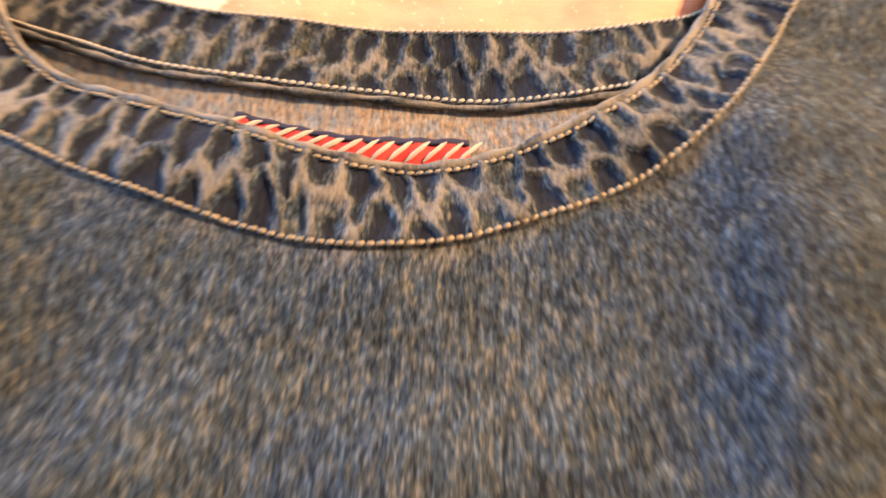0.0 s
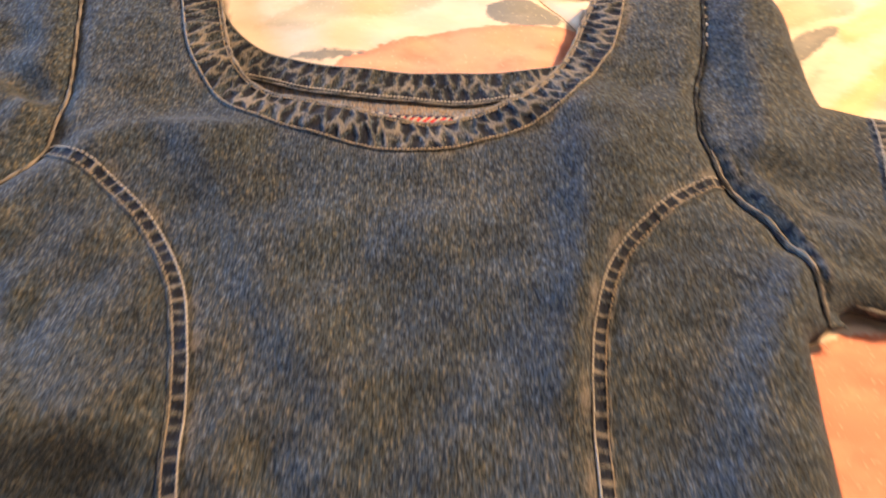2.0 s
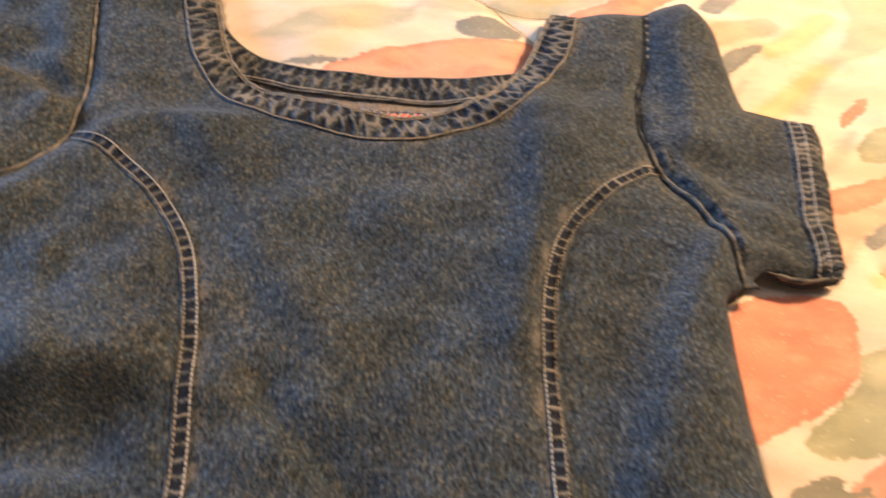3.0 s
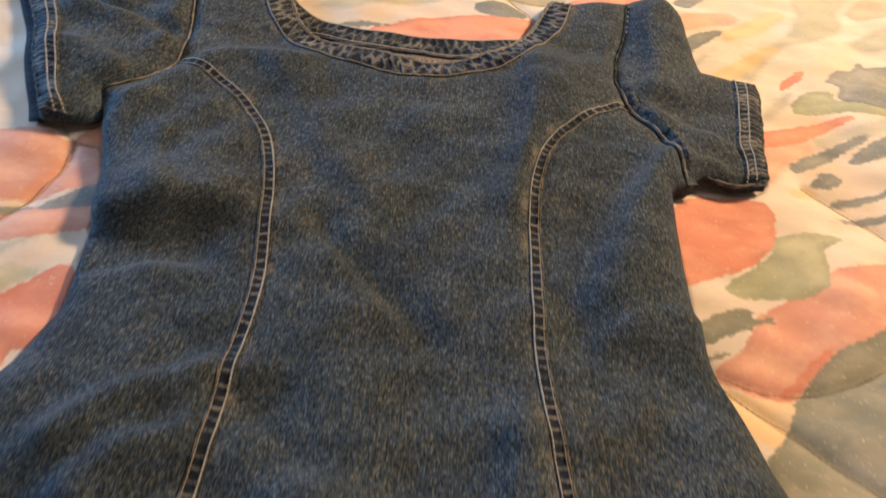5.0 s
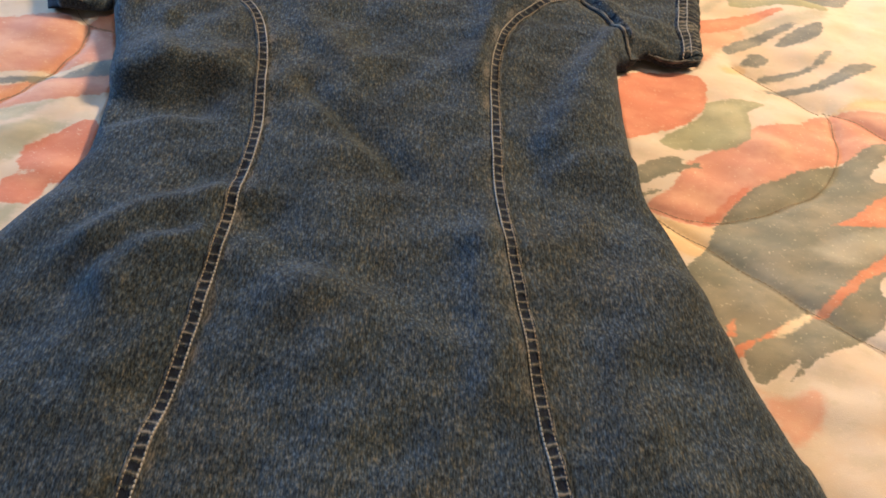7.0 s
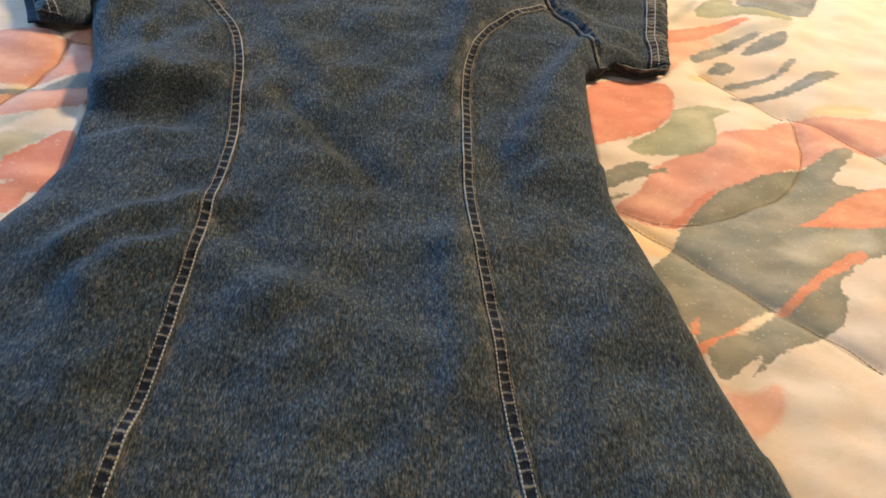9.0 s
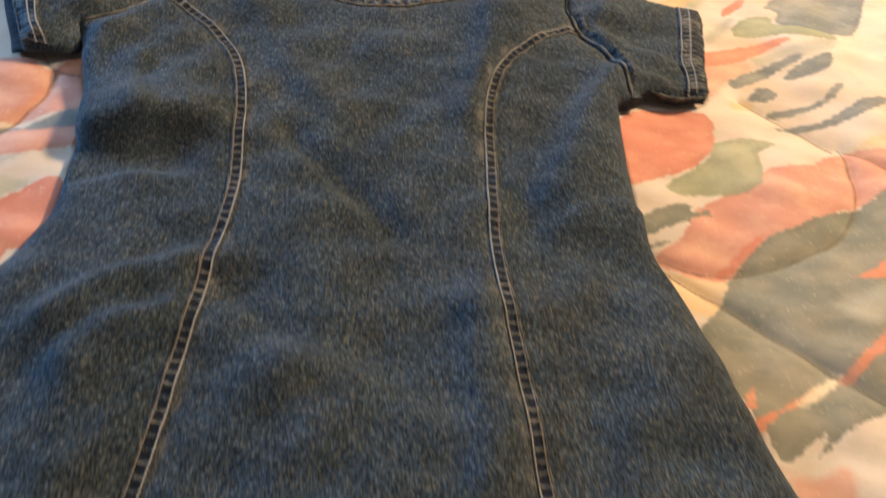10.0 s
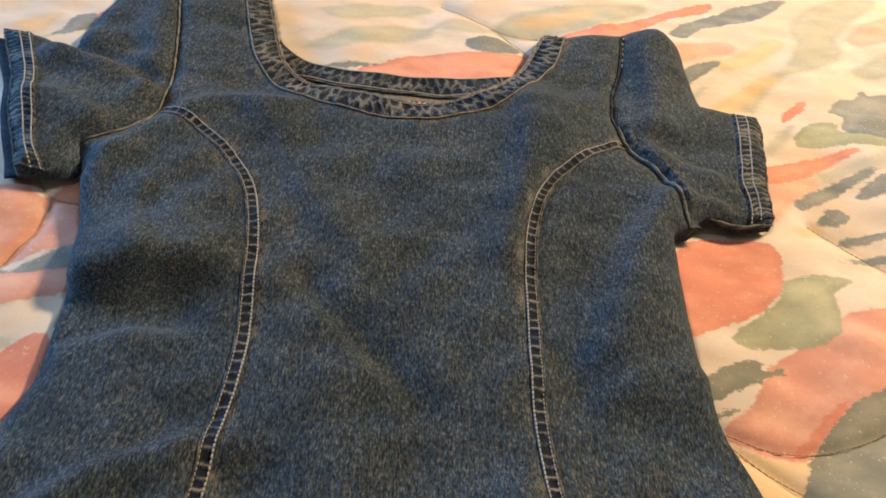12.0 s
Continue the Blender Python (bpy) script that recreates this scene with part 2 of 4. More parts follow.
# ---- the dress's pattern lines ----
HEM = -0.76
LEFT_SEAM = spline([(-0.166, 0.005), (-0.151, -0.004), (-0.138, -0.011), (-0.120, -0.027), (-0.106, -0.042), (-0.094, -0.061), (-0.086, -0.079), (-0.080, -0.104), (-0.0765, -0.126), (-0.073, -0.160), (-0.070, -0.190), (-0.069, -0.210), (-0.070, -0.232), (-0.0725, -0.258), (-0.0735, -0.285), (-0.076, -0.333), (-0.079, -0.376), (-0.083, -0.416), (-0.087, -0.452), (-0.097, -0.580), (-0.110, HEM)])
RIGHT_SEAM = spline([(0.168, 0.003), (0.149, -0.008), (0.131, -0.023), (0.1145, -0.041), (0.104, -0.059), (0.097, -0.080), (0.092, -0.106), (0.090, -0.136), (0.0897, -0.168), (0.089, -0.204), (0.0895, -0.242), (0.0915, -0.270), (0.094, -0.296), (0.097, -0.325), (0.102, -0.373), (0.105, -0.411), (0.110, -0.445), (0.128, -0.580), (0.147, HEM)])
LEFT_ARM = spline([(-0.192, 0.192), (-0.183, 0.150), (-0.175, 0.108), (-0.169, 0.074), (-0.1645, 0.037), (-0.165, 0.016), (-0.1675, 0.002), (-0.173, -0.013), (-0.184, -0.027), (-0.205, -0.040)])
RIGHT_ARM = spline([(0.187, 0.162), (0.178, 0.109), (0.168, 0.073), (0.1635, 0.041), (0.1642, 0.021), (0.1675, 0.001), (0.174, -0.015), (0.184, -0.029), (0.191, -0.047), (0.195, -0.070), (0.197, -0.083)])
LEFT_SIDE = spline([(-0.205, -0.040), (-0.194, -0.075), (-0.183, -0.114), (-0.1765, -0.145), (-0.174, -0.164), (-0.171, -0.190), (-0.170, -0.210), (-0.171, -0.233), (-0.177, -0.254), (-0.188, -0.277), (-0.199, -0.301), (-0.220, -0.345), (-0.262, -0.440), (-0.320, -0.590), (-0.375, HEM)])
RIGHT_SIDE = spline([(0.197, -0.083), (0.186, -0.090), (0.1835, -0.106), (0.183, -0.154), (0.1838, -0.194), (0.188, -0.237), (0.198, -0.273), (0.208, -0.305), (0.214, -0.328), (0.2215, -0.360), (0.232, -0.394), (0.240, -0.420), (0.247, -0.440), (0.289, -0.600), (0.328, HEM)])
NECK_IN = spline([(-0.119, 0.200), (-0.110, 0.165), (-0.101, 0.129), (-0.091, 0.091), (-0.080, 0.069), (-0.0655, 0.0565), (-0.050, 0.0505), (-0.031, 0.0445), (-0.010, 0.0375), (0.006, 0.0340), (0.022, 0.0335), (0.036, 0.0365), (0.055, 0.0455), (0.073, 0.059), (0.088, 0.079), (0.099, 0.101), (0.110, 0.132), (0.121, 0.160)])
NECK_OUT = spline([(-0.140, 0.200), (-0.132, 0.163), (-0.122, 0.120), (-0.1115, 0.083), (-0.0975, 0.0575), (-0.083, 0.0405), (-0.066, 0.0315), (-0.047, 0.0235), (-0.022, 0.0150), (-0.002, 0.0105), (0.014, 0.0100), (0.030, 0.0125), (0.050, 0.0195), (0.071, 0.0305), (0.090, 0.0475), (0.103, 0.0655), (0.115, 0.086), (0.127, 0.110), (0.140, 0.160)])
BACK_TOP = spline([(-0.119, 0.170), (-0.111, 0.150), (-0.102, 0.132), (-0.089, 0.110), (-0.075, 0.0975), (-0.057, 0.0885), (-0.037, 0.0835), (-0.011, 0.0810), (0.018, 0.0805), (0.048, 0.0825), (0.074, 0.0865), (0.095, 0.096), (0.110, 0.118), (0.121, 0.152)])
BACK_LOW = spline([(-0.150, 0.150), (-0.128, 0.108), (-0.106, 0.088), (-0.080, 0.0755), (-0.056, 0.0660), (-0.036, 0.0620), (-0.006, 0.0592), (0.024, 0.0580), (0.048, 0.0592), (0.068, 0.0635), (0.098, 0.076), (0.123, 0.098), (0.143, 0.135)])
RIGHT_CUFF = spline([(0.279, 0.056), (0.2775, 0.036), (0.270, -0.004), (0.262, -0.046), (0.2612, -0.062)])
LEFT_CUFF = spline([(-0.304, 0.092), (-0.290, 0.062), (-0.275, 0.030), (-0.261, -0.012), (-0.243, -0.054), (-0.237, -0.070)])
RIGHT_CUFF_IN = spline([(0.258, 0.058), (0.2485, 0.002), (0.2425, -0.030), (0.2430, -0.052), (0.2405, -0.0705)])
LEFT_CUFF_IN = spline([(-0.279, 0.086), (-0.266, 0.056), (-0.254, 0.027), (-0.239, -0.018), (-0.229, -0.051), (-0.217, -0.0715)])
RIGHT_SLEEVE = np.vstack([spline([(0.187, 0.162), (0.206, 0.175), (0.222, 0.180), (0.229, 0.154), (0.2325, 0.114), (0.2345, 0.072)]),
                          spline([(0.2360, 0.066), (0.256, 0.061), (0.279, 0.056)]), RIGHT_CUFF[1:],
                          spline([(0.257, -0.069), (0.238, -0.072), (0.213, -0.069), (0.197, -0.083)])])
LEFT_SLEEVE = np.vstack([spline([(-0.192, 0.192), (-0.214, 0.210), (-0.229, 0.200), (-0.237, 0.152), (-0.242, 0.110), (-0.2455, 0.072)]),
                         spline([(-0.248, 0.071), (-0.272, 0.083), (-0.304, 0.092)]), LEFT_CUFF[1:],
                         spline([(-0.234, -0.0725), (-0.214, -0.072), (-0.200, -0.064), (-0.205, -0.042)])])


def chain(*lines):
    """One closed loop from lines laid end to end, without doubled points."""
    q = np.vstack(lines)
    keep = [0]
    for i in range(1, len(q)):
        if np.hypot(*(q[i] - q[keep[-1]])) > 0.0008:
            keep.append(i)
    if np.hypot(*(q[keep[-1]] - q[0])) < 0.0008:
        keep.pop()
    return q[keep]


def straight(a, b, step=0.003):
    return even(np.array([a, b], dtype=float), step)


SILHOUETTE = chain(LEFT_SIDE[::-1], LEFT_SLEEVE[::-1], straight((-0.192, 0.192), (-0.119, 0.200)), NECK_IN, straight((0.121, 0.160), (0.187, 0.162)),
                   RIGHT_SLEEVE, RIGHT_SIDE, straight((0.328, HEM), (-0.375, HEM)))
OUTER = chain(LEFT_SIDE[::-1], LEFT_SLEEVE[::-1], straight((-0.192, 0.192), (-0.119, 0.200)))
STEEP = np.vstack([RIGHT_SLEEVE[:-6], LEFT_SLEEVE[:-6], straight((0.121, 0.160), (0.187, 0.162)), straight((-0.192, 0.192), (-0.119, 0.200))])
EDGE = np.vstack([OUTER, straight((0.121, 0.160), (0.187, 0.162)), RIGHT_SLEEVE, RIGHT_SIDE])

SOFT_EDGE = EDGE[nearest(EDGE[:, 0], EDGE[:, 1], STEEP) > 0.004]

QUILT = [spline(k, 0.004) for k in (
    [(0.178, -0.222), (0.201, -0.246), (0.225, -0.266), (0.248, -0.287), (0.269, -0.305), (0.289, -0.321), (0.317, -0.340), (0.336, -0.355)],
    [(0.181, -0.225), (0.201, -0.235), (0.221, -0.240), (0.245, -0.238), (0.266, -0.232), (0.294, -0.218), (0.320, -0.201), (0.338, -0.178), (0.350, -0.152), (0.354, -0.122), (0.355, -0.104)],
    [(0.355, -0.104), (0.378, -0.119), (0.395, -0.134), (0.425, -0.162)],
    [(0.034, 0.216), (0.054, 0.199), (0.079, 0.179), (0.098, 0.153), (0.113, 0.133)],
    [(0.079, 0.179), (0.099, 0.170), (0.124, 0.171)],
    [(0.293, -0.052), (0.309, -0.067), (0.326, -0.085), (0.349, -0.105)],
    [(-0.259, -0.190), (-0.245, -0.179), (-0.232, -0.163), (-0.220, -0.139), (-0.212, -0.114), (-0.211, -0.093), (-0.213, -0.081)],
    [(-0.228, -0.063), (-0.213, -0.081), (-0.193, -0.085)])]

# Outlines of the printed brush strokes, by ink.
STROKES = {name: [] for name, *_ in INKS}


def stroke(ink, *knots):
    STROKES[ink].append(spline([*knots, knots[0]], 0.003))


stroke("coral", (0.177, -0.114), (0.186, -0.099), (0.200, -0.083), (0.218, -0.076), (0.246, -0.076), (0.259, -0.086), (0.258, -0.102), (0.254, -0.119), (0.245, -0.132), (0.227, -0.147), (0.211, -0.155), (0.195, -0.163), (0.185, -0.167), (0.173, -0.152))
stroke("sage", (0.255, -0.114), (0.271, -0.109), (0.294, -0.107), (0.304, -0.109), (0.292, -0.118), (0.284, -0.124), (0.284, -0.136), (0.281, -0.150), (0.276, -0.159), (0.260, -0.168), (0.241, -0.171), (0.224, -0.172), (0.210, -0.168), (0.216, -0.157), (0.226, -0.150), (0.242, -0.137), (0.250, -0.127))
stroke("pink", (0.226, -0.186), (0.252, -0.168), (0.268, -0.156), (0.287, -0.141), (0.319, -0.130), (0.347, -0.113), (0.372, -0.104), (0.404, -0.105), (0.436, -0.108), (0.422, -0.144), (0.377, -0.149), (0.352, -0.165), (0.326, -0.177), (0.300, -0.195), (0.274, -0.206), (0.255, -0.225), (0.242, -0.240), (0.225, -0.244), (0.205, -0.241), (0.191, -0.229), (0.210, -0.213))
stroke("coral", (0.225, -0.242), (0.234, -0.233), (0.255, -0.213), (0.267, -0.205), (0.260, -0.217), (0.244, -0.232), (0.234, -0.240))
stroke("olive", (0.179, -0.201), (0.200, -0.188), (0.216, -0.181), (0.223, -0.182), (0.223, -0.188), (0.235, -0.186), (0.236, -0.189), (0.225, -0.193), (0.210, -0.201), (0.195, -0.208), (0.181, -0.214))
stroke("olive", (0.185, -0.219), (0.200, -0.215), (0.202, -0.217), (0.195, -0.220), (0.187, -0.221))
stroke("olive", (0.205, -0.288), (0.222, -0.270), (0.235, -0.245), (0.250, -0.227), (0.269, -0.208), (0.293, -0.194), (0.318, -0.180), (0.343, -0.170), (0.366, -0.154), (0.386, -0.141), (0.392, -0.147), (0.375, -0.167), (0.363, -0.185), (0.385, -0.191), (0.412, -0.199), (0.391, -0.249), (0.355, -0.267), (0.342, -0.278), (0.330, -0.290), (0.329, -0.308), (0.321, -0.323), (0.309, -0.332), (0.292, -0.341), (0.272, -0.351), (0.252, -0.367), (0.261, -0.352), (0.245, -0.363), (0.233, -0.370), (0.227, -0.357), (0.219, -0.334), (0.209, -0.301))
stroke("haze", (0.291, -0.263), (0.314, -0.251), (0.338, -0.241), (0.369, -0.232), (0.368, -0.256), (0.341, -0.263), (0.314, -0.276))
stroke("topcoral", (0.217, -0.351), (0.245, -0.335), (0.270, -0.320), (0.283, -0.313), (0.309, -0.290), (0.335, -0.269), (0.355, -0.257), (0.356, -0.266), (0.326, -0.284), (0.305, -0.302), (0.289, -0.316), (0.277, -0.320), (0.260, -0.331), (0.236, -0.343), (0.224, -0.356))
stroke("topcoral", (0.315, -0.238), (0.334, -0.228), (0.352, -0.212), (0.374, -0.198), (0.403, -0.189), (0.387, -0.228), (0.344, -0.235))
stroke("topcoral", (0.218, -0.337), (0.227, -0.326), (0.226, -0.334), (0.223, -0.340))
stroke("topcream", (0.248, -0.335), (0.261, -0.325), (0.279, -0.314), (0.283, -0.315), (0.268, -0.327), (0.255, -0.336))
stroke("peach", (0.231, -0.374), (0.246, -0.379), (0.264, -0.372), (0.263, -0.390), (0.246, -0.408), (0.237, -0.402))
stroke("slate", (0.344, 0.078), (0.359, 0.100), (0.375, 0.106), (0.389, 0.124), (0.394, 0.117), (0.415, 0.124), (0.455, 0.133), (0.423, 0.058), (0.387, 0.049), (0.357, 0.053), (0.350, 0.060), (0.356, 0.076), (0.344, 0.080))
stroke("sage", (0.309, 0.047), (0.324, 0.064), (0.348, 0.067), (0.349, 0.056), (0.390, 0.057), (0.397, 0.038), (0.352, 0.038), (0.318, 0.032), (0.308, 0.036))
stroke("coral", (0.268, 0.003), (0.300, 0.015), (0.325, 0.024), (0.350, 0.034), (0.354, 0.030), (0.336, 0.019), (0.313, 0.003), (0.288, -0.010), (0.264, -0.014))
stroke("peach", (0.264, -0.012), (0.307, -0.004), (0.308, -0.014), (0.286, -0.032), (0.272, -0.051), (0.256, -0.058))
stroke("slate", (0.286, -0.032), (0.303, -0.018), (0.328, -0.005), (0.345, 0.006), (0.361, 0.008), (0.335, -0.011), (0.313, -0.026), (0.293, -0.036))
stroke("haze", (0.313, 0.003), (0.344, 0.016), (0.392, 0.038), (0.386, 0.021), (0.350, 0.007), (0.320, -0.004))
stroke("slate", (0.299, -0.049), (0.312, -0.035), (0.325, -0.041), (0.313, -0.051))
stroke("slate", (0.335, -0.022), (0.349, -0.006), (0.383, 0.014), (0.375, -0.007), (0.343, -0.023))
stroke("slate", (0.312, -0.062), (0.335, -0.057), (0.357, -0.048), (0.376, -0.027), (0.381, -0.030), (0.362, -0.050), (0.338, -0.064), (0.313, -0.068))
stroke("slate", (0.301, -0.089), (0.324, -0.080), (0.349, -0.074), (0.374, -0.057), (0.393, -0.044), (0.417, -0.040), (0.396, -0.056), (0.374, -0.070), (0.347, -0.082), (0.322, -0.088))
stroke("coral", (0.305, 0.071), (0.315, 0.086), (0.331, 0.097), (0.329, 0.087), (0.315, 0.073), (0.306, 0.066))
stroke("coral", (0.130, 0.169), (0.170, 0.188), (0.198, 0.202), (0.222, 0.221), (0.246, 0.236), (0.288, 0.257), (0.279, 0.239), (0.243, 0.220), (0.212, 0.194), (0.182, 0.166), (0.157, 0.158))
stroke("pale", (0.073, 0.173), (0.095, 0.201), (0.127, 0.218), (0.203, 0.239), (0.224, 0.237), (0.199, 0.209), (0.165, 0.187), (0.133, 0.174), (0.098, 0.164))
stroke("peach", (0.227, 0.163), (0.255, 0.177), (0.288, 0.186), (0.290, 0.168), (0.260, 0.154), (0.233, 0.142))
stroke("slate", (0.235, 0.191), (0.252, 0.211), (0.289, 0.238), (0.315, 0.255), (0.365, 0.273), (0.336, 0.240), (0.302, 0.221), (0.272, 0.207), (0.247, 0.185))
stroke("slate", (0.230, 0.115), (0.245, 0.139), (0.275, 0.149), (0.255, 0.127), (0.233, 0.106))
stroke("haze", (0.232, 0.093), (0.252, 0.109), (0.244, 0.095), (0.234, 0.084))
stroke("pale", (0.272, 0.080), (0.290, 0.111), (0.330, 0.151), (0.352, 0.192), (0.356, 0.222), (0.377, 0.255), (0.420, 0.285), (0.463, 0.292), (0.413, 0.231), (0.395, 0.208), (0.390, 0.178), (0.360, 0.151), (0.324, 0.131), (0.302, 0.104), (0.285, 0.077))
stroke("peach", (0.402, 0.205), (0.425, 0.233), (0.483, 0.270), (0.464, 0.219), (0.417, 0.195))
stroke("coral", (-0.032, 0.093), (-0.013, 0.104), (0.012, 0.117), (0.038, 0.126), (0.065, 0.132), (0.089, 0.136), (0.109, 0.138), (0.115, 0.128), (0.104, 0.101), (0.085, 0.084), (-0.025, 0.075))
stroke("slate", (0.053, 0.144), (0.057, 0.152), (0.079, 0.163), (0.094, 0.155), (0.102, 0.145), (0.089, 0.136), (0.074, 0.133), (0.059, 0.136))
stroke("haze", (0.022, 0.167), (0.039, 0.186), (0.059, 0.187), (0.073, 0.173), (0.063, 0.163), (0.044, 0.163))
stroke("slate", (-0.058, 0.094), (-0.046, 0.099), (-0.027, 0.101), (-0.012, 0.101), (-0.026, 0.096), (-0.042, 0.091))
stroke("pale", (-0.079, 0.119), (-0.051, 0.144), (-0.014, 0.162), (0.025, 0.166), (0.021, 0.150), (-0.004, 0.137), (-0.031, 0.128), (-0.049, 0.117))
stroke("pink", (-0.299, -0.088), (-0.277, -0.083), (-0.254, -0.077), (-0.231, -0.073), (-0.216, -0.081), (-0.200, -0.063), (-0.186, -0.060), (-0.171, -0.122), (-0.188, -0.127), (-0.202, -0.132), (-0.215, -0.140), (-0.233, -0.144), (-0.254, -0.150), (-0.274, -0.157))
stroke("slate", (-0.273, -0.160), (-0.252, -0.155), (-0.238, -0.152), (-0.221, -0.146), (-0.217, -0.150), (-0.233, -0.157), (-0.250, -0.163), (-0.269, -0.170))
stroke("slate", (-0.215, -0.147), (-0.201, -0.136), (-0.192, -0.127), (-0.179, -0.123), (-0.175, -0.140), (-0.194, -0.146), (-0.209, -0.150))
stroke("pink", (-0.268, -0.173), (-0.249, -0.164), (-0.230, -0.155), (-0.213, -0.149), (-0.195, -0.145), (-0.173, -0.140), (-0.172, -0.160), (-0.192, -0.169), (-0.205, -0.176), (-0.222, -0.180), (-0.241, -0.187), (-0.259, -0.196))
stroke("pale", (-0.253, -0.214), (-0.234, -0.209), (-0.216, -0.198), (-0.202, -0.199), (-0.190, -0.201), (-0.207, -0.217), (-0.213, -0.231), (-0.223, -0.240), (-0.240, -0.248))
stroke("pale", (-0.258, -0.199), (-0.241, -0.187), (-0.221, -0.182), (-0.202, -0.174), (-0.219, -0.190), (-0.226, -0.199), (-0.236, -0.203))
stroke("coral", (-0.212, -0.239), (-0.212, -0.223), (-0.201, -0.213), (-0.187, -0.198), (-0.175, -0.197), (-0.168, -0.218), (-0.179, -0.253), (-0.198, -0.246), (-0.206, -0.246))
stroke("coral", (-0.233, -0.270), (-0.217, -0.260), (-0.213, -0.252), (-0.197, -0.247), (-0.186, -0.246), (-0.193, -0.273), (-0.211, -0.275), (-0.228, -0.281))
stroke("pale", (-0.226, -0.286), (-0.210, -0.279), (-0.197, -0.273), (-0.204, -0.297), (-0.220, -0.304))
stroke("slate", (-0.278, 0.098), (-0.269, 0.114), (-0.263, 0.137), (-0.252, 0.144), (-0.245, 0.122), (-0.259, 0.110))
stroke("coral", (-0.248, 0.125), (-0.254, 0.139), (-0.240, 0.153), (-0.228, 0.165), (-0.228, 0.134), (-0.238, 0.117))
stroke("tan", (-0.309, 0.110), (-0.295, 0.126), (-0.276, 0.138), (-0.279, 0.117), (-0.287, 0.104))
stroke("tan", (0.189, -0.233), (0.203, -0.240), (0.224, -0.243), (0.240, -0.244), (0.242, -0.251), (0.229, -0.265), (0.219, -0.276), (0.202, -0.275), (0.192, -0.247))
stroke("tan", (0.280, -0.059), (0.297, -0.049), (0.301, -0.057), (0.285, -0.067))
stroke("tan", (0.357, -0.108), (0.388, -0.088), (0.427, -0.085), (0.421, -0.099), (0.382, -0.103))
stroke("tan", (0.242, 0.071), (0.273, 0.100), (0.304, 0.130), (0.320, 0.129), (0.291, 0.099), (0.265, 0.070))
stroke("tan", (0.270, 0.148), (0.299, 0.170), (0.333, 0.199), (0.339, 0.186), (0.305, 0.152), (0.275, 0.133))
stroke("pale", (0.387, 0.152), (0.421, 0.178), (0.462, 0.201), (0.447, 0.162), (0.408, 0.143))
stroke("haze", (0.281, 0.028), (0.298, 0.051), (0.313, 0.063), (0.302, 0.041), (0.284, 0.022))
stroke("tan", (0.094, 0.190), (0.126, 0.208), (0.169, 0.219), (0.161, 0.201), (0.124, 0.183))
stroke("pale", (-0.074, 0.181), (-0.036, 0.197), (0.013, 0.211), (0.024, 0.199), (-0.015, 0.179), (-0.053, 0.165))


def ink_distance(x, y, outlines):
    """How far inside the nearest stroke each place lies, in metres; negative outside all of them."""
    reach = 0.02
    out = np.full(len(x), -reach)
    for line in outlines:
        lo, hi = line.min(axis=0) - reach, line.max(axis=0) + reach
        at = np.nonzero((x > lo[0]) & (x < hi[0]) & (y > lo[1]) & (y < hi[1]))[0]
        d = np.minimum(nearest(x[at], y[at], line), reach)
        out[at] = np.maximum(out[at], np.where(inside(x[at], y[at], line), d, -d))
    return out


def cover_height(x, y, grooves=True):
    z = BED + 0.0034 * waves(x, y, 0.15, 3) + 0.0012 * waves(x, y, 0.04, 5)
    if grooves:
        near = np.full(len(x), 1.0)
        for line in QUILT:
            near = np.minimum(near, nearest(x, y, line))
        z += -0.0052 * np.exp(-np.abs(near / 0.016)) - 0.0014 * np.exp(-(near / 0.0030) ** 2)
    return z


FOLD = 1.42
BODICE_FOLDS = [(0.104, 0.036, 0.078, -0.115, 0.013, 0.0068), (0.196, -0.051, 0.126, -0.187, 0.012, 0.0080), (-0.094, 0.004, -0.015, -0.122, 0.011, 0.0034), (-0.178, -0.153, -0.113, -0.147, 0.014, 0.0085),
    (-0.172, -0.189, -0.116, -0.190, 0.011, -0.0075), (-0.038, -0.152, 0.021, -0.235, 0.006, -0.0036), (-0.080, 0.021, -0.143, 0.004, 0.009, 0.0034), (-0.174, -0.047, -0.202, -0.095, 0.008, 0.0045),
    (-0.140, -0.144, -0.153, -0.086, 0.008, 0.003)]
SKIRT_FOLDS = [(-0.086, -0.265, -0.143, -0.312, 0.008, 0.0062), (-0.087, -0.302, -0.127, -0.340, 0.008, 0.0062), (0.053, -0.372, -0.023, -0.343, 0.016, 0.0050), (-0.053, -0.289, 0.025, -0.342, 0.010, -0.0034),
    (0.080, -0.290, 0.074, -0.385, 0.011, 0.0060), (0.116, -0.236, 0.200, -0.266, 0.01, -0.0038), (0.186, -0.205, 0.128, -0.221, 0.009, 0.005), (-0.134, -0.391, -0.200, -0.440, 0.014, 0.0055),
    (0.168, -0.326, 0.146, -0.417, 0.014, 0.004)]
SLEEVE_FOLDS = [(0.209, 0.140, 0.188, 0.026, 0.012, 0.008), (0.223, -0.034, 0.189, -0.007, 0.007, 0.0042), (0.206, -0.046, 0.227, -0.055, 0.005, -0.003), (-0.180, 0.025, -0.248, 0.064, 0.006, 0.0062),
    (-0.183, 0.044, -0.243, 0.078, 0.008, -0.0045), (-0.200, -0.018, -0.244, 0.001, 0.009, 0.004), (-0.193, 0.151, -0.186, 0.076, 0.01, 0.004)]


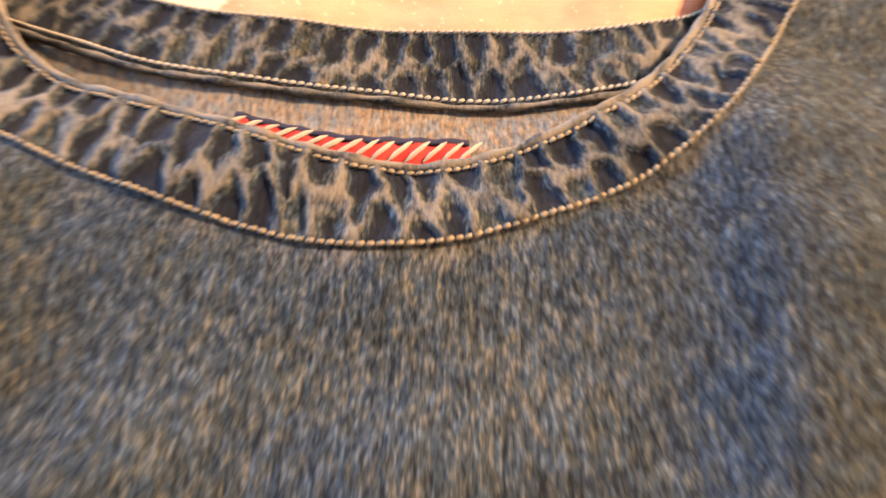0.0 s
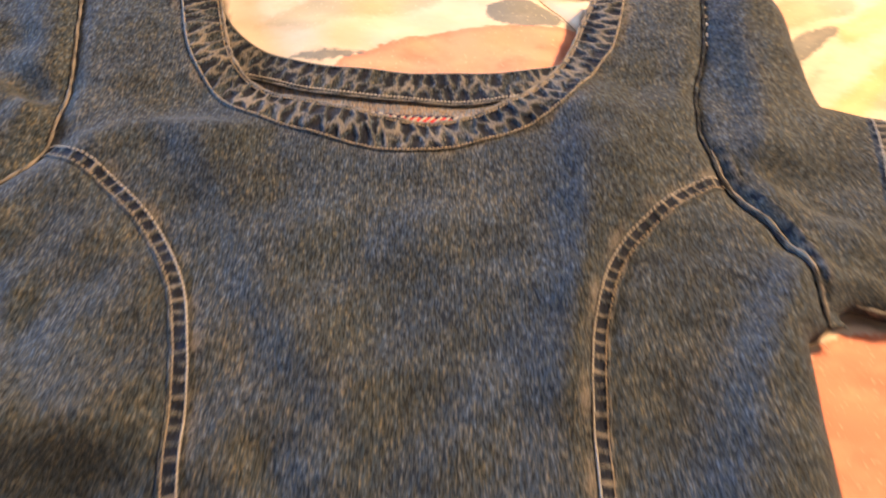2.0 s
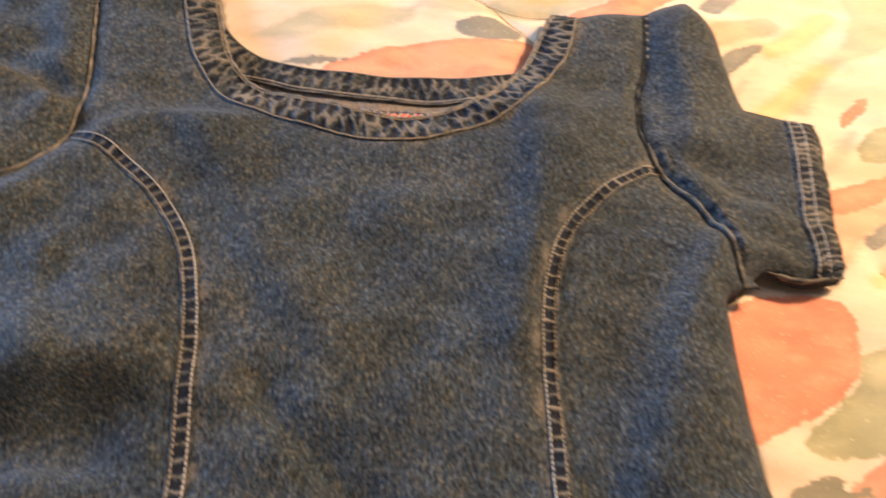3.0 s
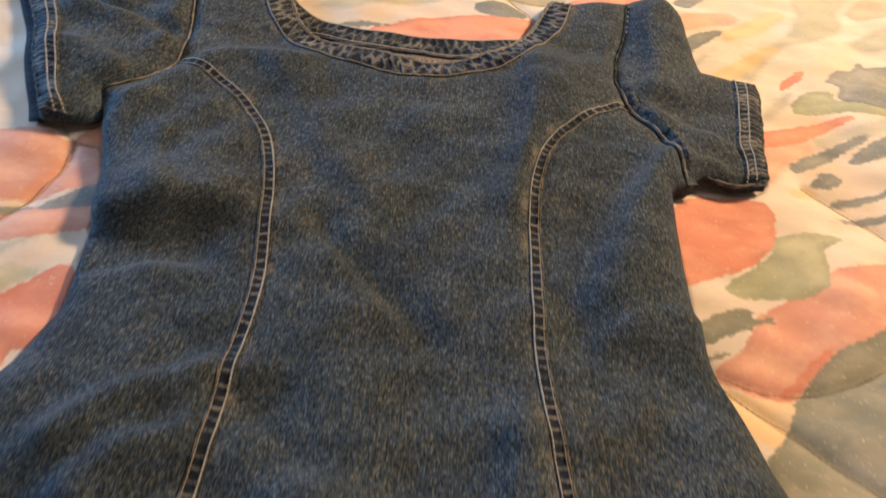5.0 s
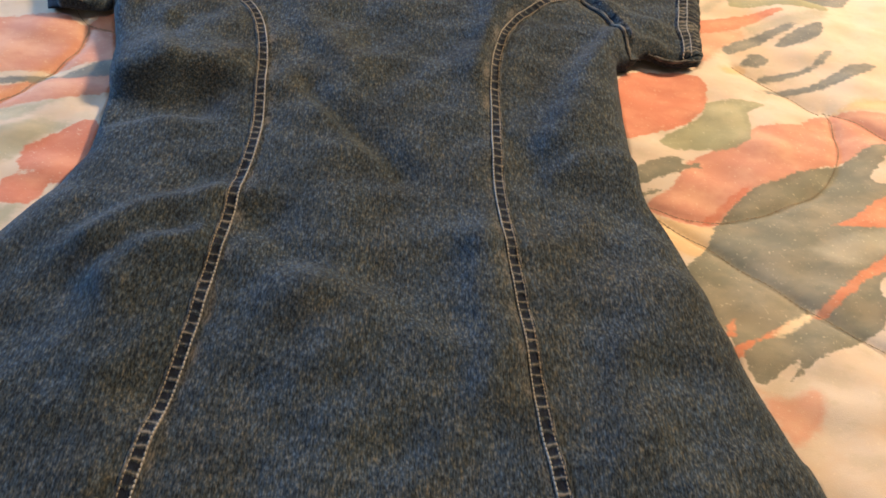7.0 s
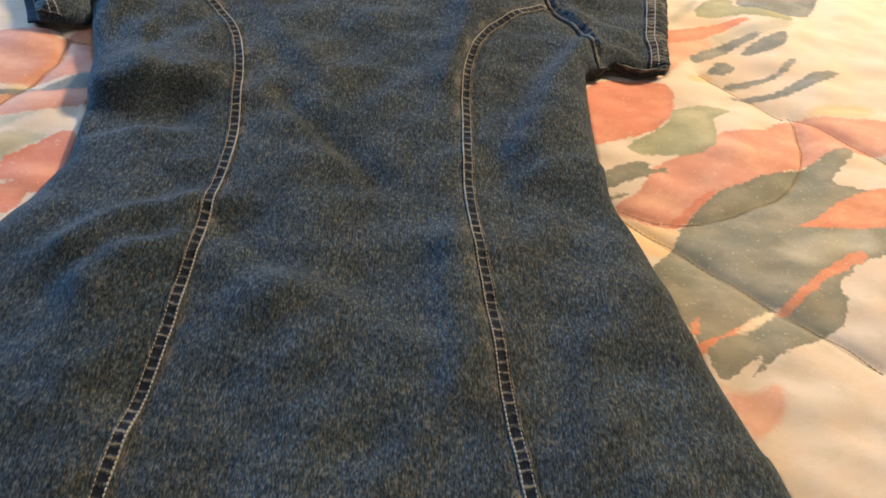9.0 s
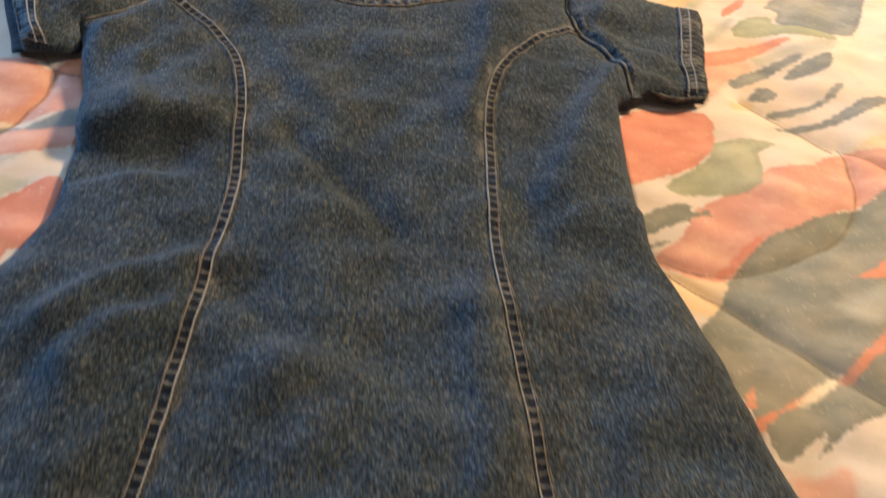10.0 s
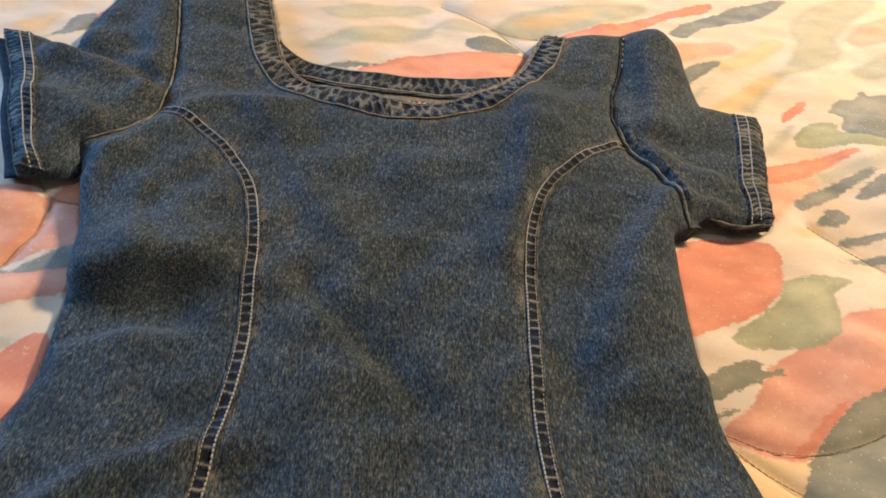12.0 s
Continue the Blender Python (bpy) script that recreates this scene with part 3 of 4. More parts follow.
def cloth_height(x, y):
    """The upper face of the dress: its loft over the bed cover, rolled edges, folds and the dips along its seams."""
    x, y = np.asarray(x, float), np.asarray(y, float)
    d, e = nearest(x, y, SOFT_EDGE), nearest(x, y, STEEP)
    z = cover_height(x, y, False) + 0.0035 + 0.0095 * (1 - np.exp(-d / 0.008)) * (1 - 0.55 * np.exp(-(e / 0.006) ** 2))
    d = np.minimum(d, e)
    seam = np.minimum(nearest(x, y, LEFT_SEAM), nearest(x, y, RIGHT_SEAM))
    z += FOLD * (ridges(x, y, BODICE_FOLDS) + 0.75 * ridges(x, y, SKIRT_FOLDS)) * (1 - 0.6 * np.exp(-(seam / 0.007) ** 2)) + FOLD * ridges(x, y, SLEEVE_FOLDS)
    z += (0.0016 * waves(x, y, 0.055, 11) + 0.0004 * waves(x, y, 0.014, 12)) * np.minimum(1, d / 0.02)
    for arm, side in ((LEFT_ARM, -1), (RIGHT_ARM, 1)):
        z -= 0.0045 * np.exp(-(nearest(x, y, arm) / 0.005) ** 2) * np.minimum(1, d / 0.01)
    z -= 0.0016 * np.exp(-(seam / 0.011) ** 2)
    neck = nearest(x, y, NECK_IN)
    z -= 0.003 * np.exp(-neck / 0.014) + 0.005 * np.exp(-neck / 0.03) * np.clip((y - 0.085) / 0.04, 0, 1)
    return np.maximum(z, cover_height(x, y, False) + 0.0045)


def cloth(name, loop, material, parent, height, spacing=0.0040, label="", rim=0.011, wear=None):
    """A panel of cloth cut along a closed loop, filled with even triangles, laid on the height and given a turned-down rim."""
    from mathutils.geometry import delaunay_2d_cdt
    rng = np.random.RandomState(len(loop))
    lo, hi = loop.min(axis=0), loop.max(axis=0)
    gx, gy = np.meshgrid(np.arange(lo[0], hi[0], spacing), np.arange(lo[1], hi[1], spacing * 0.866))
    gx = gx + (np.arange(gx.shape[0]) % 2)[:, None] * spacing / 2
    px, py = gx.ravel() + rng.uniform(-0.12, 0.12, gx.size) * spacing, gy.ravel() + rng.uniform(-0.12, 0.12, gx.size) * spacing
    keep = inside(px, py, loop)
    px, py = px[keep], py[keep]
    far = nearest(px, py, loop) > spacing * 0.55
    px, py = px[far], py[far]
    pts = [Vector(p) for p in loop] + [Vector(p) for p in zip(px, py)]
    n = len(loop)
    flat, _, faces, _, _, _ = delaunay_2d_cdt(pts, [(i, (i + 1) % n) for i in range(n)], [], 1, 1e-6)
    q = np.array([tuple(v) for v in flat])
    z = height(q[:, 0], q[:, 1])
    verts = np.column_stack([q, z]).tolist()
    shade = list(wear(q[:, 0], q[:, 1])) if wear else [0.0] * len(verts)
    use = {}
    for f in faces:
        for a, b in zip(f, f[1:] + f[:1]):
            use[(a, b)] = True
    border = [e for e in use if (e[1], e[0]) not in use]
    low, floor_z = {}, cover_height(q[:, 0], q[:, 1], False) + 0.0006
    faces = [list(f) for f in faces]
    for a, b in border:
        for v in (a, b):
            if v not in low:
                low[v] = len(verts)
                verts.append([verts[v][0], verts[v][1], max(verts[v][2] - rim, floor_z[v])])
                shade.append(shade[v])
        faces.append([b, a, low[a], low[b]])
    return mesh_object(name, verts, faces, material, parent, label, shade)


def strip(name, a, b, material, parent, height, lift, relief, along=0.001, across=16, label="", rim=0.002):
    """A band of cloth between two lines: relief(s, v) gives its own bumps and wear, s in metres along, v from 0 to 1 across."""
    n = int(np.hypot(*np.diff(a, axis=0).T).sum() / along)
    if len(a) == len(b):
        s = np.concatenate([[0], np.cumsum(np.hypot(*np.diff((a + b) / 2, axis=0).T))])
        at = np.linspace(0, s[-1], n)
        a, b = [np.stack([np.interp(at, s, q[:, 0]), np.interp(at, s, q[:, 1])], axis=1) for q in (a, b)]
    else:
        a, b = count(a, n), count(b, n)
    v = np.linspace(0, 1, across)
    x = a[:, None, 0] * (1 - v) + b[:, None, 0] * v
    y = a[:, None, 1] * (1 - v) + b[:, None, 1] * v
    s = np.repeat((np.arange(n) * along)[:, None], across, 1)
    bump, wear = relief(s.ravel(), np.tile(v, n), x.ravel(), y.ravel())
    z = height(x.ravel(), y.ravel()) + lift + bump
    verts = np.column_stack([x.ravel(), y.ravel(), z]).tolist()
    wear = list(wear)
    faces = [(i * across + j, i * across + j + 1, (i + 1) * across + j + 1, (i + 1) * across + j) for i in range(n - 1) for j in range(across - 1)]
    ring = [i * across for i in range(n)] + [(n - 1) * across + j for j in range(1, across)] + [i * across + across - 1 for i in range(n - 2, -1, -1)] + list(range(across - 2, 0, -1))
    low = len(verts)
    for k in ring:
        verts.append([verts[k][0], verts[k][1], verts[k][2] - rim])
        wear.append(wear[k])
    m = len(ring)
    faces += [(ring[k], ring[(k + 1) % m], low + (k + 1) % m, low + k) for k in range(m)]
    return mesh_object(name, verts, faces, material, parent, label, wear)


def stitches(name, line, material, parent, height, lift, pitch=0.0026, length=0.0021, radius=0.00042, label="", skew=0.0):
    """A row of topstitching: small rounded stitches laid along a line, one after the other."""
    q = even(line, pitch)
    nrm = normals(q)
    tan = np.stack([nrm[:, 1], -nrm[:, 0]], axis=1)
    z = height(q[:, 0], q[:, 1]) + lift
    rng = np.random.RandomState(len(q))
    verts, faces = [], []
    for k in range(len(q)):
        t = tan[k] + nrm[k] * (skew + rng.uniform(-0.08, 0.08))
        l, r = length * rng.uniform(0.9, 1.08), radius * rng.uniform(0.85, 1.1)
        slope = 0.0 if k in (0, len(q) - 1) else (z[k + 1] - z[k - 1]) / (2 * pitch)
        base = len(verts)
        for u, w in ((-0.5, 0.25), (-0.25, 1.0), (0.25, 1.0), (0.5, 0.25)):
            c = q[k] + t * l * u
            for c1, s1 in ((1, 0), (0.4, 0.9), (-0.4, 0.9), (-1, 0)):
                verts.append((c[0] + nrm[k][0] * r * w * c1, c[1] + nrm[k][1] * r * w * c1, z[k] + slope * l * u + r * w * s1 - (0.0003 if w < 1 else 0)))
        for i in range(3):
            for j in range(3):
                faces.append((base + 4 * i + j, base + 4 * i + j + 1, base + 4 * i + j + 5, base + 4 * i + j + 4))
    ob = mesh_object(name, verts, faces, material, parent, label)
    return tagged(ob, kind="stuff")


def tube(name, line, radius, material, parent, height, lift, wear, label=""):
    """A rolled seam edge along a line, of uneven thickness."""
    q = even(line, 0.0015)
    nrm = normals(q)
    z = height(q[:, 0], q[:, 1]) + lift
    verts, faces, shade = [], [], []
    for k in range(len(q)):
        r = radius * (1 + 0.18 * math.sin(k * 0.9) + 0.12 * math.sin(k * 0.37 + 1))
        if k < 4 or k > len(q) - 5:
            r *= 0.4
        for j in range(8):
            a = j * math.pi / 4
            verts.append((q[k][0] + nrm[k][0] * r * math.cos(a), q[k][1] + nrm[k][1] * r * math.cos(a), z[k] + r * math.sin(a)))
            shade.append(wear + 0.3 * math.sin(k * 0.55 + j) * math.sin(k * 0.13))
    for k in range(len(q) - 1):
        for j in range(8):
            faces.append((k * 8 + j, k * 8 + (j + 1) % 8, k * 8 + 8 + (j + 1) % 8, k * 8 + 8 + j))
    faces += [tuple(range(7, -1, -1)), tuple(len(verts) - 8 + j for j in range(8))]
    return mesh_object(name, verts, faces, material, parent, label, shade)


def offset(line, d):
    return line + normals(line) * d


def nz(x, y, z=0.0):
    return noise.noise(Vector((x, y, z)))


# ---- room shell (unseen; walls and ceiling added for bounced light) ----
X0, X1, Y0, Y1, TOP = -1.95, 2.25, -2.5, 1.75, 2.45
tagged(part("floor", box(X0 - 0.1, X1 + 0.1, Y0 - 0.1, Y1 + 0.1, -0.08, 0.0), CARPET), "beige carpeted bedroom floor", "floor", kind="structure")
tagged(part("ceiling", box(X0 - 0.1, X1 + 0.1, Y0 - 0.1, Y1 + 0.1, TOP, TOP + 0.1), CEIL), "unseen off-white ceiling added for bounced light", "ceiling", kind="structure")
tagged(part("wall_north", box(X0, X1, Y1, Y1 + 0.1, 0.0, TOP), WALL), "unseen tan plaster wall added for bounced light", "wall", kind="structure")
tagged(part("wall_south", box(X0, X1, Y0 - 0.1, Y0, 0.0, TOP), WALL), "unseen tan plaster wall added for bounced light", "wall", kind="structure")
tagged(part("wall_east", box(X1, X1 + 0.1, Y0 - 0.1, Y1 + 0.1, 0.0, TOP), WALL), "unseen tan plaster wall added for bounced light", "wall", kind="structure")
# No window is in view; this opening is made up around the cool light.
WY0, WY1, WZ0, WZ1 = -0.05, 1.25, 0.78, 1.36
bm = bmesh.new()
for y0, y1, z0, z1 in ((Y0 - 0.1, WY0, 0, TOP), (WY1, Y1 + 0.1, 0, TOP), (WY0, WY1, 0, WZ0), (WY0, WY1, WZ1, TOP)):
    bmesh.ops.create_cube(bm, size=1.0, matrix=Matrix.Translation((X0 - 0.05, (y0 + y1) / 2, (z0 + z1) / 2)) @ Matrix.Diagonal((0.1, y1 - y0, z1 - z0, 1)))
tagged(part("wall_west", bm, WALL), "unseen plaster wall with an assumed window opening", "wall", kind="structure")
window = tagged(new("assumed_window_1"), "unseen assumed window for the cool side light", "window", kind="structure")
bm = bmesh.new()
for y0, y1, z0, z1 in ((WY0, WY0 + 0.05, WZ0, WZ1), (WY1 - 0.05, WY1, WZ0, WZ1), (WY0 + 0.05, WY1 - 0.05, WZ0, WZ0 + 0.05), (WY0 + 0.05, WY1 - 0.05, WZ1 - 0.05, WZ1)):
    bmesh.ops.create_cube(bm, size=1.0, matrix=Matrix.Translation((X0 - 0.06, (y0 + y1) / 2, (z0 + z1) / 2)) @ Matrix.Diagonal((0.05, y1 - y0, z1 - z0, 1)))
part("assumed_window_frame", bm, WOOD, window)
part("assumed_window_sill", box(X0 - 0.02, X0 + 0.09, WY0 - 0.04, WY1 + 0.04, WZ0 - 0.03, WZ0 - 0.002, 0.006), WOOD, window)

lamp = tagged(new("pendant_lamp"), "brass pendant lamp with a warm bulb hanging from the ceiling", "lamp")
lamp.location = (LAMP[0], LAMP[1], TOP)
DROP = TOP - LAMP[2]
bm = bmesh.new()
bmesh.ops.create_cone(bm, cap_ends=True, segments=40, radius1=0.06, radius2=0.045, depth=0.03, matrix=Matrix.Translation((0, 0, -0.017)))
bmesh.ops.bevel(bm, geom=bm.edges[:], offset=0.004, segments=2, affect="EDGES")
part("ceiling_rose", bm, BRASS, lamp)
bm = bmesh.new()
bmesh.ops.create_cone(bm, cap_ends=True, segments=12, radius1=0.004, radius2=0.004, depth=DROP - 0.15, matrix=Matrix.Translation((0, 0, -0.03 - (DROP - 0.15) / 2)))
part("cord", bm, NAVY, lamp)
bm = bmesh.new()
bmesh.ops.create_cone(bm, cap_ends=False, segments=48, radius1=0.17, radius2=0.05, depth=0.10, matrix=Matrix.Translation((0, 0, -DROP + 0.09)))
bmesh.ops.solidify(bm, geom=bm.faces[:], thickness=0.003)
part("shade", bm, BRASS, lamp)

# ---- bed ----
bed = tagged(new("bed"), "bed base with a mattress under the cover", "bed")
part("mattress", box(-0.98, 1.02, -1.28, 1.42, 0.30, 0.555, 0.05), MATTRESS, bed)
part("bed_base", box(-0.96, 1.00, -1.26, 1.40, 0.10, 0.298, 0.02), WOOD, bed)
for x in (-0.9, 0.94):
    for y in (-1.2, 1.34):
        part("leg", box(x - 0.035, x + 0.035, y - 0.035, y + 0.035, 0.0, 0.099, 0.006), WOOD, bed)


def build_cover():
    """The bed cover: one lofted sheet, finer where it is seen, hanging down over the mattress on all sides."""
    def steps(lo, hi, a, b, fine, coarse):
        return np.concatenate([np.arange(lo, a, coarse), np.arange(a, b, fine), np.arange(b, hi + coarse / 2, coarse)])
    xs, ys = steps(-1.22, 1.26, -0.36, 0.50, 0.0027, 0.03), steps(-1.50, 1.62, -0.50, 0.34, 0.0027, 0.03)
    gx, gy = np.meshgrid(xs, ys)
    x, y = gx.ravel(), gy.ravel()
    z = cover_height(x, y)
    under = inside(x, y, SILHOUETTE)
    z[under] -= 0.004
    ox, oy = np.maximum(0, np.abs(x - 0.02) - 0.98), np.maximum(0, np.abs(y - 0.07) - 1.33)
    out = np.hypot(ox, oy)
    z -= np.where(out > 0, np.minimum(out * 1.9, 0.42) + 0.01 * np.sin((x + y) * 30) * np.minimum(1, out * 8), 0)
    x = np.where(ox > 0, x - np.sign(x) * ox * 0.75, x)
    y = np.where(oy > 0, y - np.sign(y) * oy * 0.75, y)
    w = len(xs)
    faces = [(j * w + i, j * w + i + 1, (j + 1) * w + i + 1, (j + 1) * w + i) for j in range(len(ys) - 1) for i in range(w - 1)]
    ob = mesh_object("bed_cover", np.column_stack([x, y, z]), faces, COVER)
    for ink, *_ in INKS:
        layer = ob.data.attributes.new(ink, "FLOAT", "POINT")
        layer.data.foreach_set("value", ink_distance(gx.ravel(), gy.ravel(), STROKES[ink]).astype(np.float32))
    return ob


cover = tagged(build_cover(), "quilted cream bed cover printed with coral and sage brush strokes", "bed cover")
for line in QUILT:
    stitches("quilting_stitch", line, QUILT_THREAD, cover, cover_height, 0.0011, 0.0036, 0.0037, 0.00034)

# ---- dress ----
dress = tagged(new("denim_dress"), "short-sleeved washed blue denim dress lying flat on the bed cover", "dress")


def fade_near(lines, reach, amount):
    """Wear of the cloth beside seams."""
    def wear(x, y):
        w = np.zeros(len(x))
        for line in lines:
            d = nearest(x, y, line)
            rag = np.array([nz(a * 90, b * 90) for a, b in zip(x, y)])
            w = np.maximum(w, amount * np.exp(-(d / reach) ** 2) * (0.65 + 0.7 * rag))
        return w
    return wear


front_loop = chain(LEFT_SEAM[::-1], LEFT_ARM[:np.argmin(np.abs(LEFT_ARM[:, 1] - 0.006)) + 1][::-1], straight((-0.192, 0.192), (-0.140, 0.199)), offset(NECK_OUT, 0.004)[3:-3],
                   straight((0.140, 0.160), (0.187, 0.162)), RIGHT_ARM[:np.argmin(np.abs(RIGHT_ARM[:, 1] - 0.005)) + 1], RIGHT_SEAM, straight((0.147, HEM), (-0.110, HEM)))
cloth("front_panel", front_loop, DENIM, dress, cloth_height, wear=fade_near([offset(LEFT_SEAM, 0.006), offset(RIGHT_SEAM, -0.006), offset(NECK_OUT, -0.002)], 0.0052, 0.50))
left_loop = chain(LEFT_SEAM[::-1], LEFT_ARM[np.argmin(np.abs(LEFT_ARM[:, 1] - 0.004)) + 1:], LEFT_SIDE, straight((-0.375, HEM), (-0.110, HEM)))
right_loop = chain(RIGHT_SEAM[::-1], RIGHT_ARM[np.argmin(np.abs(RIGHT_ARM[:, 1] - 0.002)) + 1:], RIGHT_SIDE, straight((0.328, HEM), (0.147, HEM)))
cloth("side_panel", left_loop, DENIM, dress, cloth_height, wear=fade_near([LEFT_SEAM], 0.006, 0.42))
cloth("side_panel", right_loop, DENIM, dress, cloth_height, wear=fade_near([RIGHT_SEAM], 0.006, 0.42))

# back of the dress, seen through the neck
back_loop = chain(offset(LEFT_SIDE, 0.004)[::-1], straight((-0.19, -0.03), (-0.165, 0.14)), offset(BACK_TOP, -0.004), straight((0.16, 0.14), (0.185, -0.07)), offset(RIGHT_SIDE, -0.004)[5:], straight((0.32, HEM + 0.004), (-0.36, HEM + 0.004)))


def back_height(x, y):
    return cover_height(np.asarray(x, float), np.asarray(y, float), False) + 0.0012


cloth("back_panel", back_loop, REVERSE, dress, back_height, 0.008, "pale grey-tan reverse of the denim back", rim=0.001)


def crinkle(seed, pitch, width, rows, depth=0.0012, amount=1.0, web=0.0011):
    """Wash puckers of a stitched band: unfaded hollows like cells, between forked pale ridges that run across it."""
    def relief(s, v, x, y):
        rng = np.random.RandomState(int(seed * 10))
        n = int(s.max() / pitch) + 3
        squeeze = 0.55 * pitch * rows / width
        cx = (np.arange(n)[:, None] - 1 + 0.5 + rng.uniform(-0.36, 0.36, (n, rows)) + 0.5 * (np.arange(rows) % 2)) * pitch
        cv = (np.arange(rows) + 0.5 + rng.uniform(-0.34, 0.34, (n, rows))) / rows
        shade = rng.uniform(0.0, 1.0, (n, rows)).ravel()
        cx, cv = cx.ravel(), cv.ravel()
        wob = np.array([(nz(a * 160, b * 5, seed), nz(a * 160, b * 5, seed + 7), nz(a * 55, b * 2.2, seed + 20), nz(a * 620, b * 12, seed + 3)) for a, b in zip(s, v)])
        ps, pv = s + 0.0017 * wob[:, 0], v * width * squeeze + 0.0012 * wob[:, 1]
        first, second, cell = np.full(len(s), 9.0), np.full(len(s), 9.0), np.zeros(len(s))
        for a, b, c in zip(cx, cv * width * squeeze, shade):
            at = np.nonzero(np.abs(ps - a) < 2.6 * pitch)[0]
            d = np.hypot(ps[at] - a, pv[at] - b)
            nearer = d < first[at]
            second[at] = np.where(nearer, first[at], np.minimum(second[at], d))
            cell[at] = np.where(nearer, c, cell[at])
            first[at] = np.where(nearer, d, first[at])
        gap = (second - first) / 2 + 0.00035 * wob[:, 3]
        thick = web * (1.0 + 0.9 * wob[:, 2])
        hollow = np.clip((gap - 0.25 * thick) / (1.8 * thick), 0, 1)
        hollow = hollow * hollow * (3 - 2 * hollow)
        hem = np.maximum(np.exp(-(v / 0.06) ** 2), np.exp(-((1 - v) / 0.05) ** 2))
        bump = depth * ((1 - hollow) * (1 - hem) + 0.45 * hem) + 0.00015 * wob[:, 3] - 0.0014 * np.exp(-((1 - v) / 0.045) ** 2)
        pale, dark = 0.52 + 0.30 * wob[:, 2], np.where(cell > 0.86, -0.05, -0.50 - 0.5 * cell)
        wear = (pale * (1 - hollow) + dark * hollow) * (1 - hem) + 0.38 * hem
        return bump, np.clip(wear, -0.95, 0.85) * amount
    return relief


neckband = strip("neckband", NECK_IN, NECK_OUT, DENIM, dress, cloth_height, 0.0010, crinkle(2.0, 0.0076, 0.024, 2, 0.0015, 1.0, 0.0009), 0.0008, 26, "crinkled faded denim neckband with pale ridges", rim=0.0014)
stitches("topstitching", offset(NECK_OUT, 0.0011), THREAD, neckband, cloth_height, 0.0013, 0.0021, 0.0022, 0.00055, skew=0.2)
stitches("topstitching", offset(NECK_IN, -0.0022), THREAD, neckband, cloth_height, 0.0018, 0.0021, 0.0021, 0.00045, skew=0.2)
tube("rolled_edge", offset(NECK_IN, -0.0004), 0.0012, DENIM, neckband, cloth_height, 0.0012, 0.65)

back_band = strip("back_neckband", BACK_TOP, BACK_LOW, DENIM, dress, back_height, 0.0016, crinkle(31.0, 0.0072, 0.022, 2, 0.0012, 0.95, 0.0008), 0.001, 24, "dark crinkled denim neckband at the back")
stitches("topstitching", offset(BACK_LOW, 0.0012), PALE_THREAD, back_band, back_height, 0.0028, 0.0021, 0.0019, 0.0005, skew=0.35)
stitches("topstitching", offset(BACK_TOP, -0.0008), PALE_THREAD, back_band, back_height, 0.0028, 0.0020, 0.0018, 0.0004, skew=0.5)
tube("rolled_edge", offset(BACK_LOW, -0.0005), 0.0009, DENIM, back_band, back_height, 0.0016, 0.5)

# sewn-in label behind the neck
label_line = spline([(-0.025, 0.0430), (-0.010, 0.0395), (0.006, 0.0370), (0.033, 0.0380)], 0.001)


def flat(s, v, x, y):
    return 0.0003 * np.sin(s * 900 + v * 3), np.zeros(len(s))


label_part = strip("neck_label", offset(label_line, 0.0065), offset(label_line, -0.012), RED, dress, back_height, 0.0028, flat, 0.001, 8, "small red woven label sewn in with slanted tan stitches")
strip("label_edge", offset(label_line, 0.0080), offset(label_line, 0.0062), NAVY, label_part, back_height, 0.0030, flat, 0.001, 3)
stitches("label_stitching", offset(label_line, 0.0040), PALE_THREAD, label_part, back_height, 0.0034, 0.0042, 0.0060, 0.00085, skew=1.0)


def ladder(seed, pitch):
    """Puckers of a felled seam: pale rungs with dark hollows, pale rolled edges."""
    def relief(s, v, x, y):
        bump, wear = np.zeros(len(s)), np.zeros(len(s))
        for k in range(len(s)):
            u = s[k] / pitch + 0.35 * nz(s[k] * 60, seed) + 0.12 * nz(s[k] * 300, v[k] * 2, seed)
            near = abs(u - round(u))
            strength = 0.75 + 0.5 * nz(round(u) * 3.7, seed)
            rung = math.exp(-(near / 0.16) ** 2) * strength
            hem = max(math.exp(-(v[k] / 0.13) ** 2), math.exp(-((1 - v[k]) / 0.13) ** 2))
            bump[k] = 0.0010 * (rung * (1 - hem) + 0.35 * hem)
            age = 0.3 * nz(s[k] * 22, seed + 4)
            wear[k] = max(-0.95, min(1.0, (1.9 * rung - 0.72 + age) * (1 - hem) + (0.50 + age) * hem))
        return bump, wear
    return relief


def felled_seam(line, side, seed):
    """side: +1 where the front panel lies to the left of the line's run."""
    a, b = offset(line, 0.0037), offset(line, -0.0037)
    ob = strip("felled_seam", a, b, DENIM, dress, cloth_height, 0.0005, ladder(seed, 0.0068), 0.0009, 13, "puckered felled seam with pale rungs and dark hollows")
    stitches("topstitching", offset(line, side * 0.0031), PALE_THREAD, ob, cloth_height, 0.0010, 0.0027, 0.0024, 0.00048)
    stitches("topstitching", offset(line, -side * 0.0026), THREAD, ob, cloth_height, 0.0010, 0.0027, 0.0023, 0.00036)
    tube("rolled_edge", offset(line, -side * 0.0037), 0.0007, DENIM, ob, cloth_height, 0.0003, 0.30)


felled_seam(LEFT_SEAM, 1, 5.0)
felled_seam(RIGHT_SEAM, -1, 17.0)


# sleeves with their cuffs
def between(a, b, f):
    n = max(len(a), len(b))
    return count(a, n) * (1 - f) + count(b, n) * f


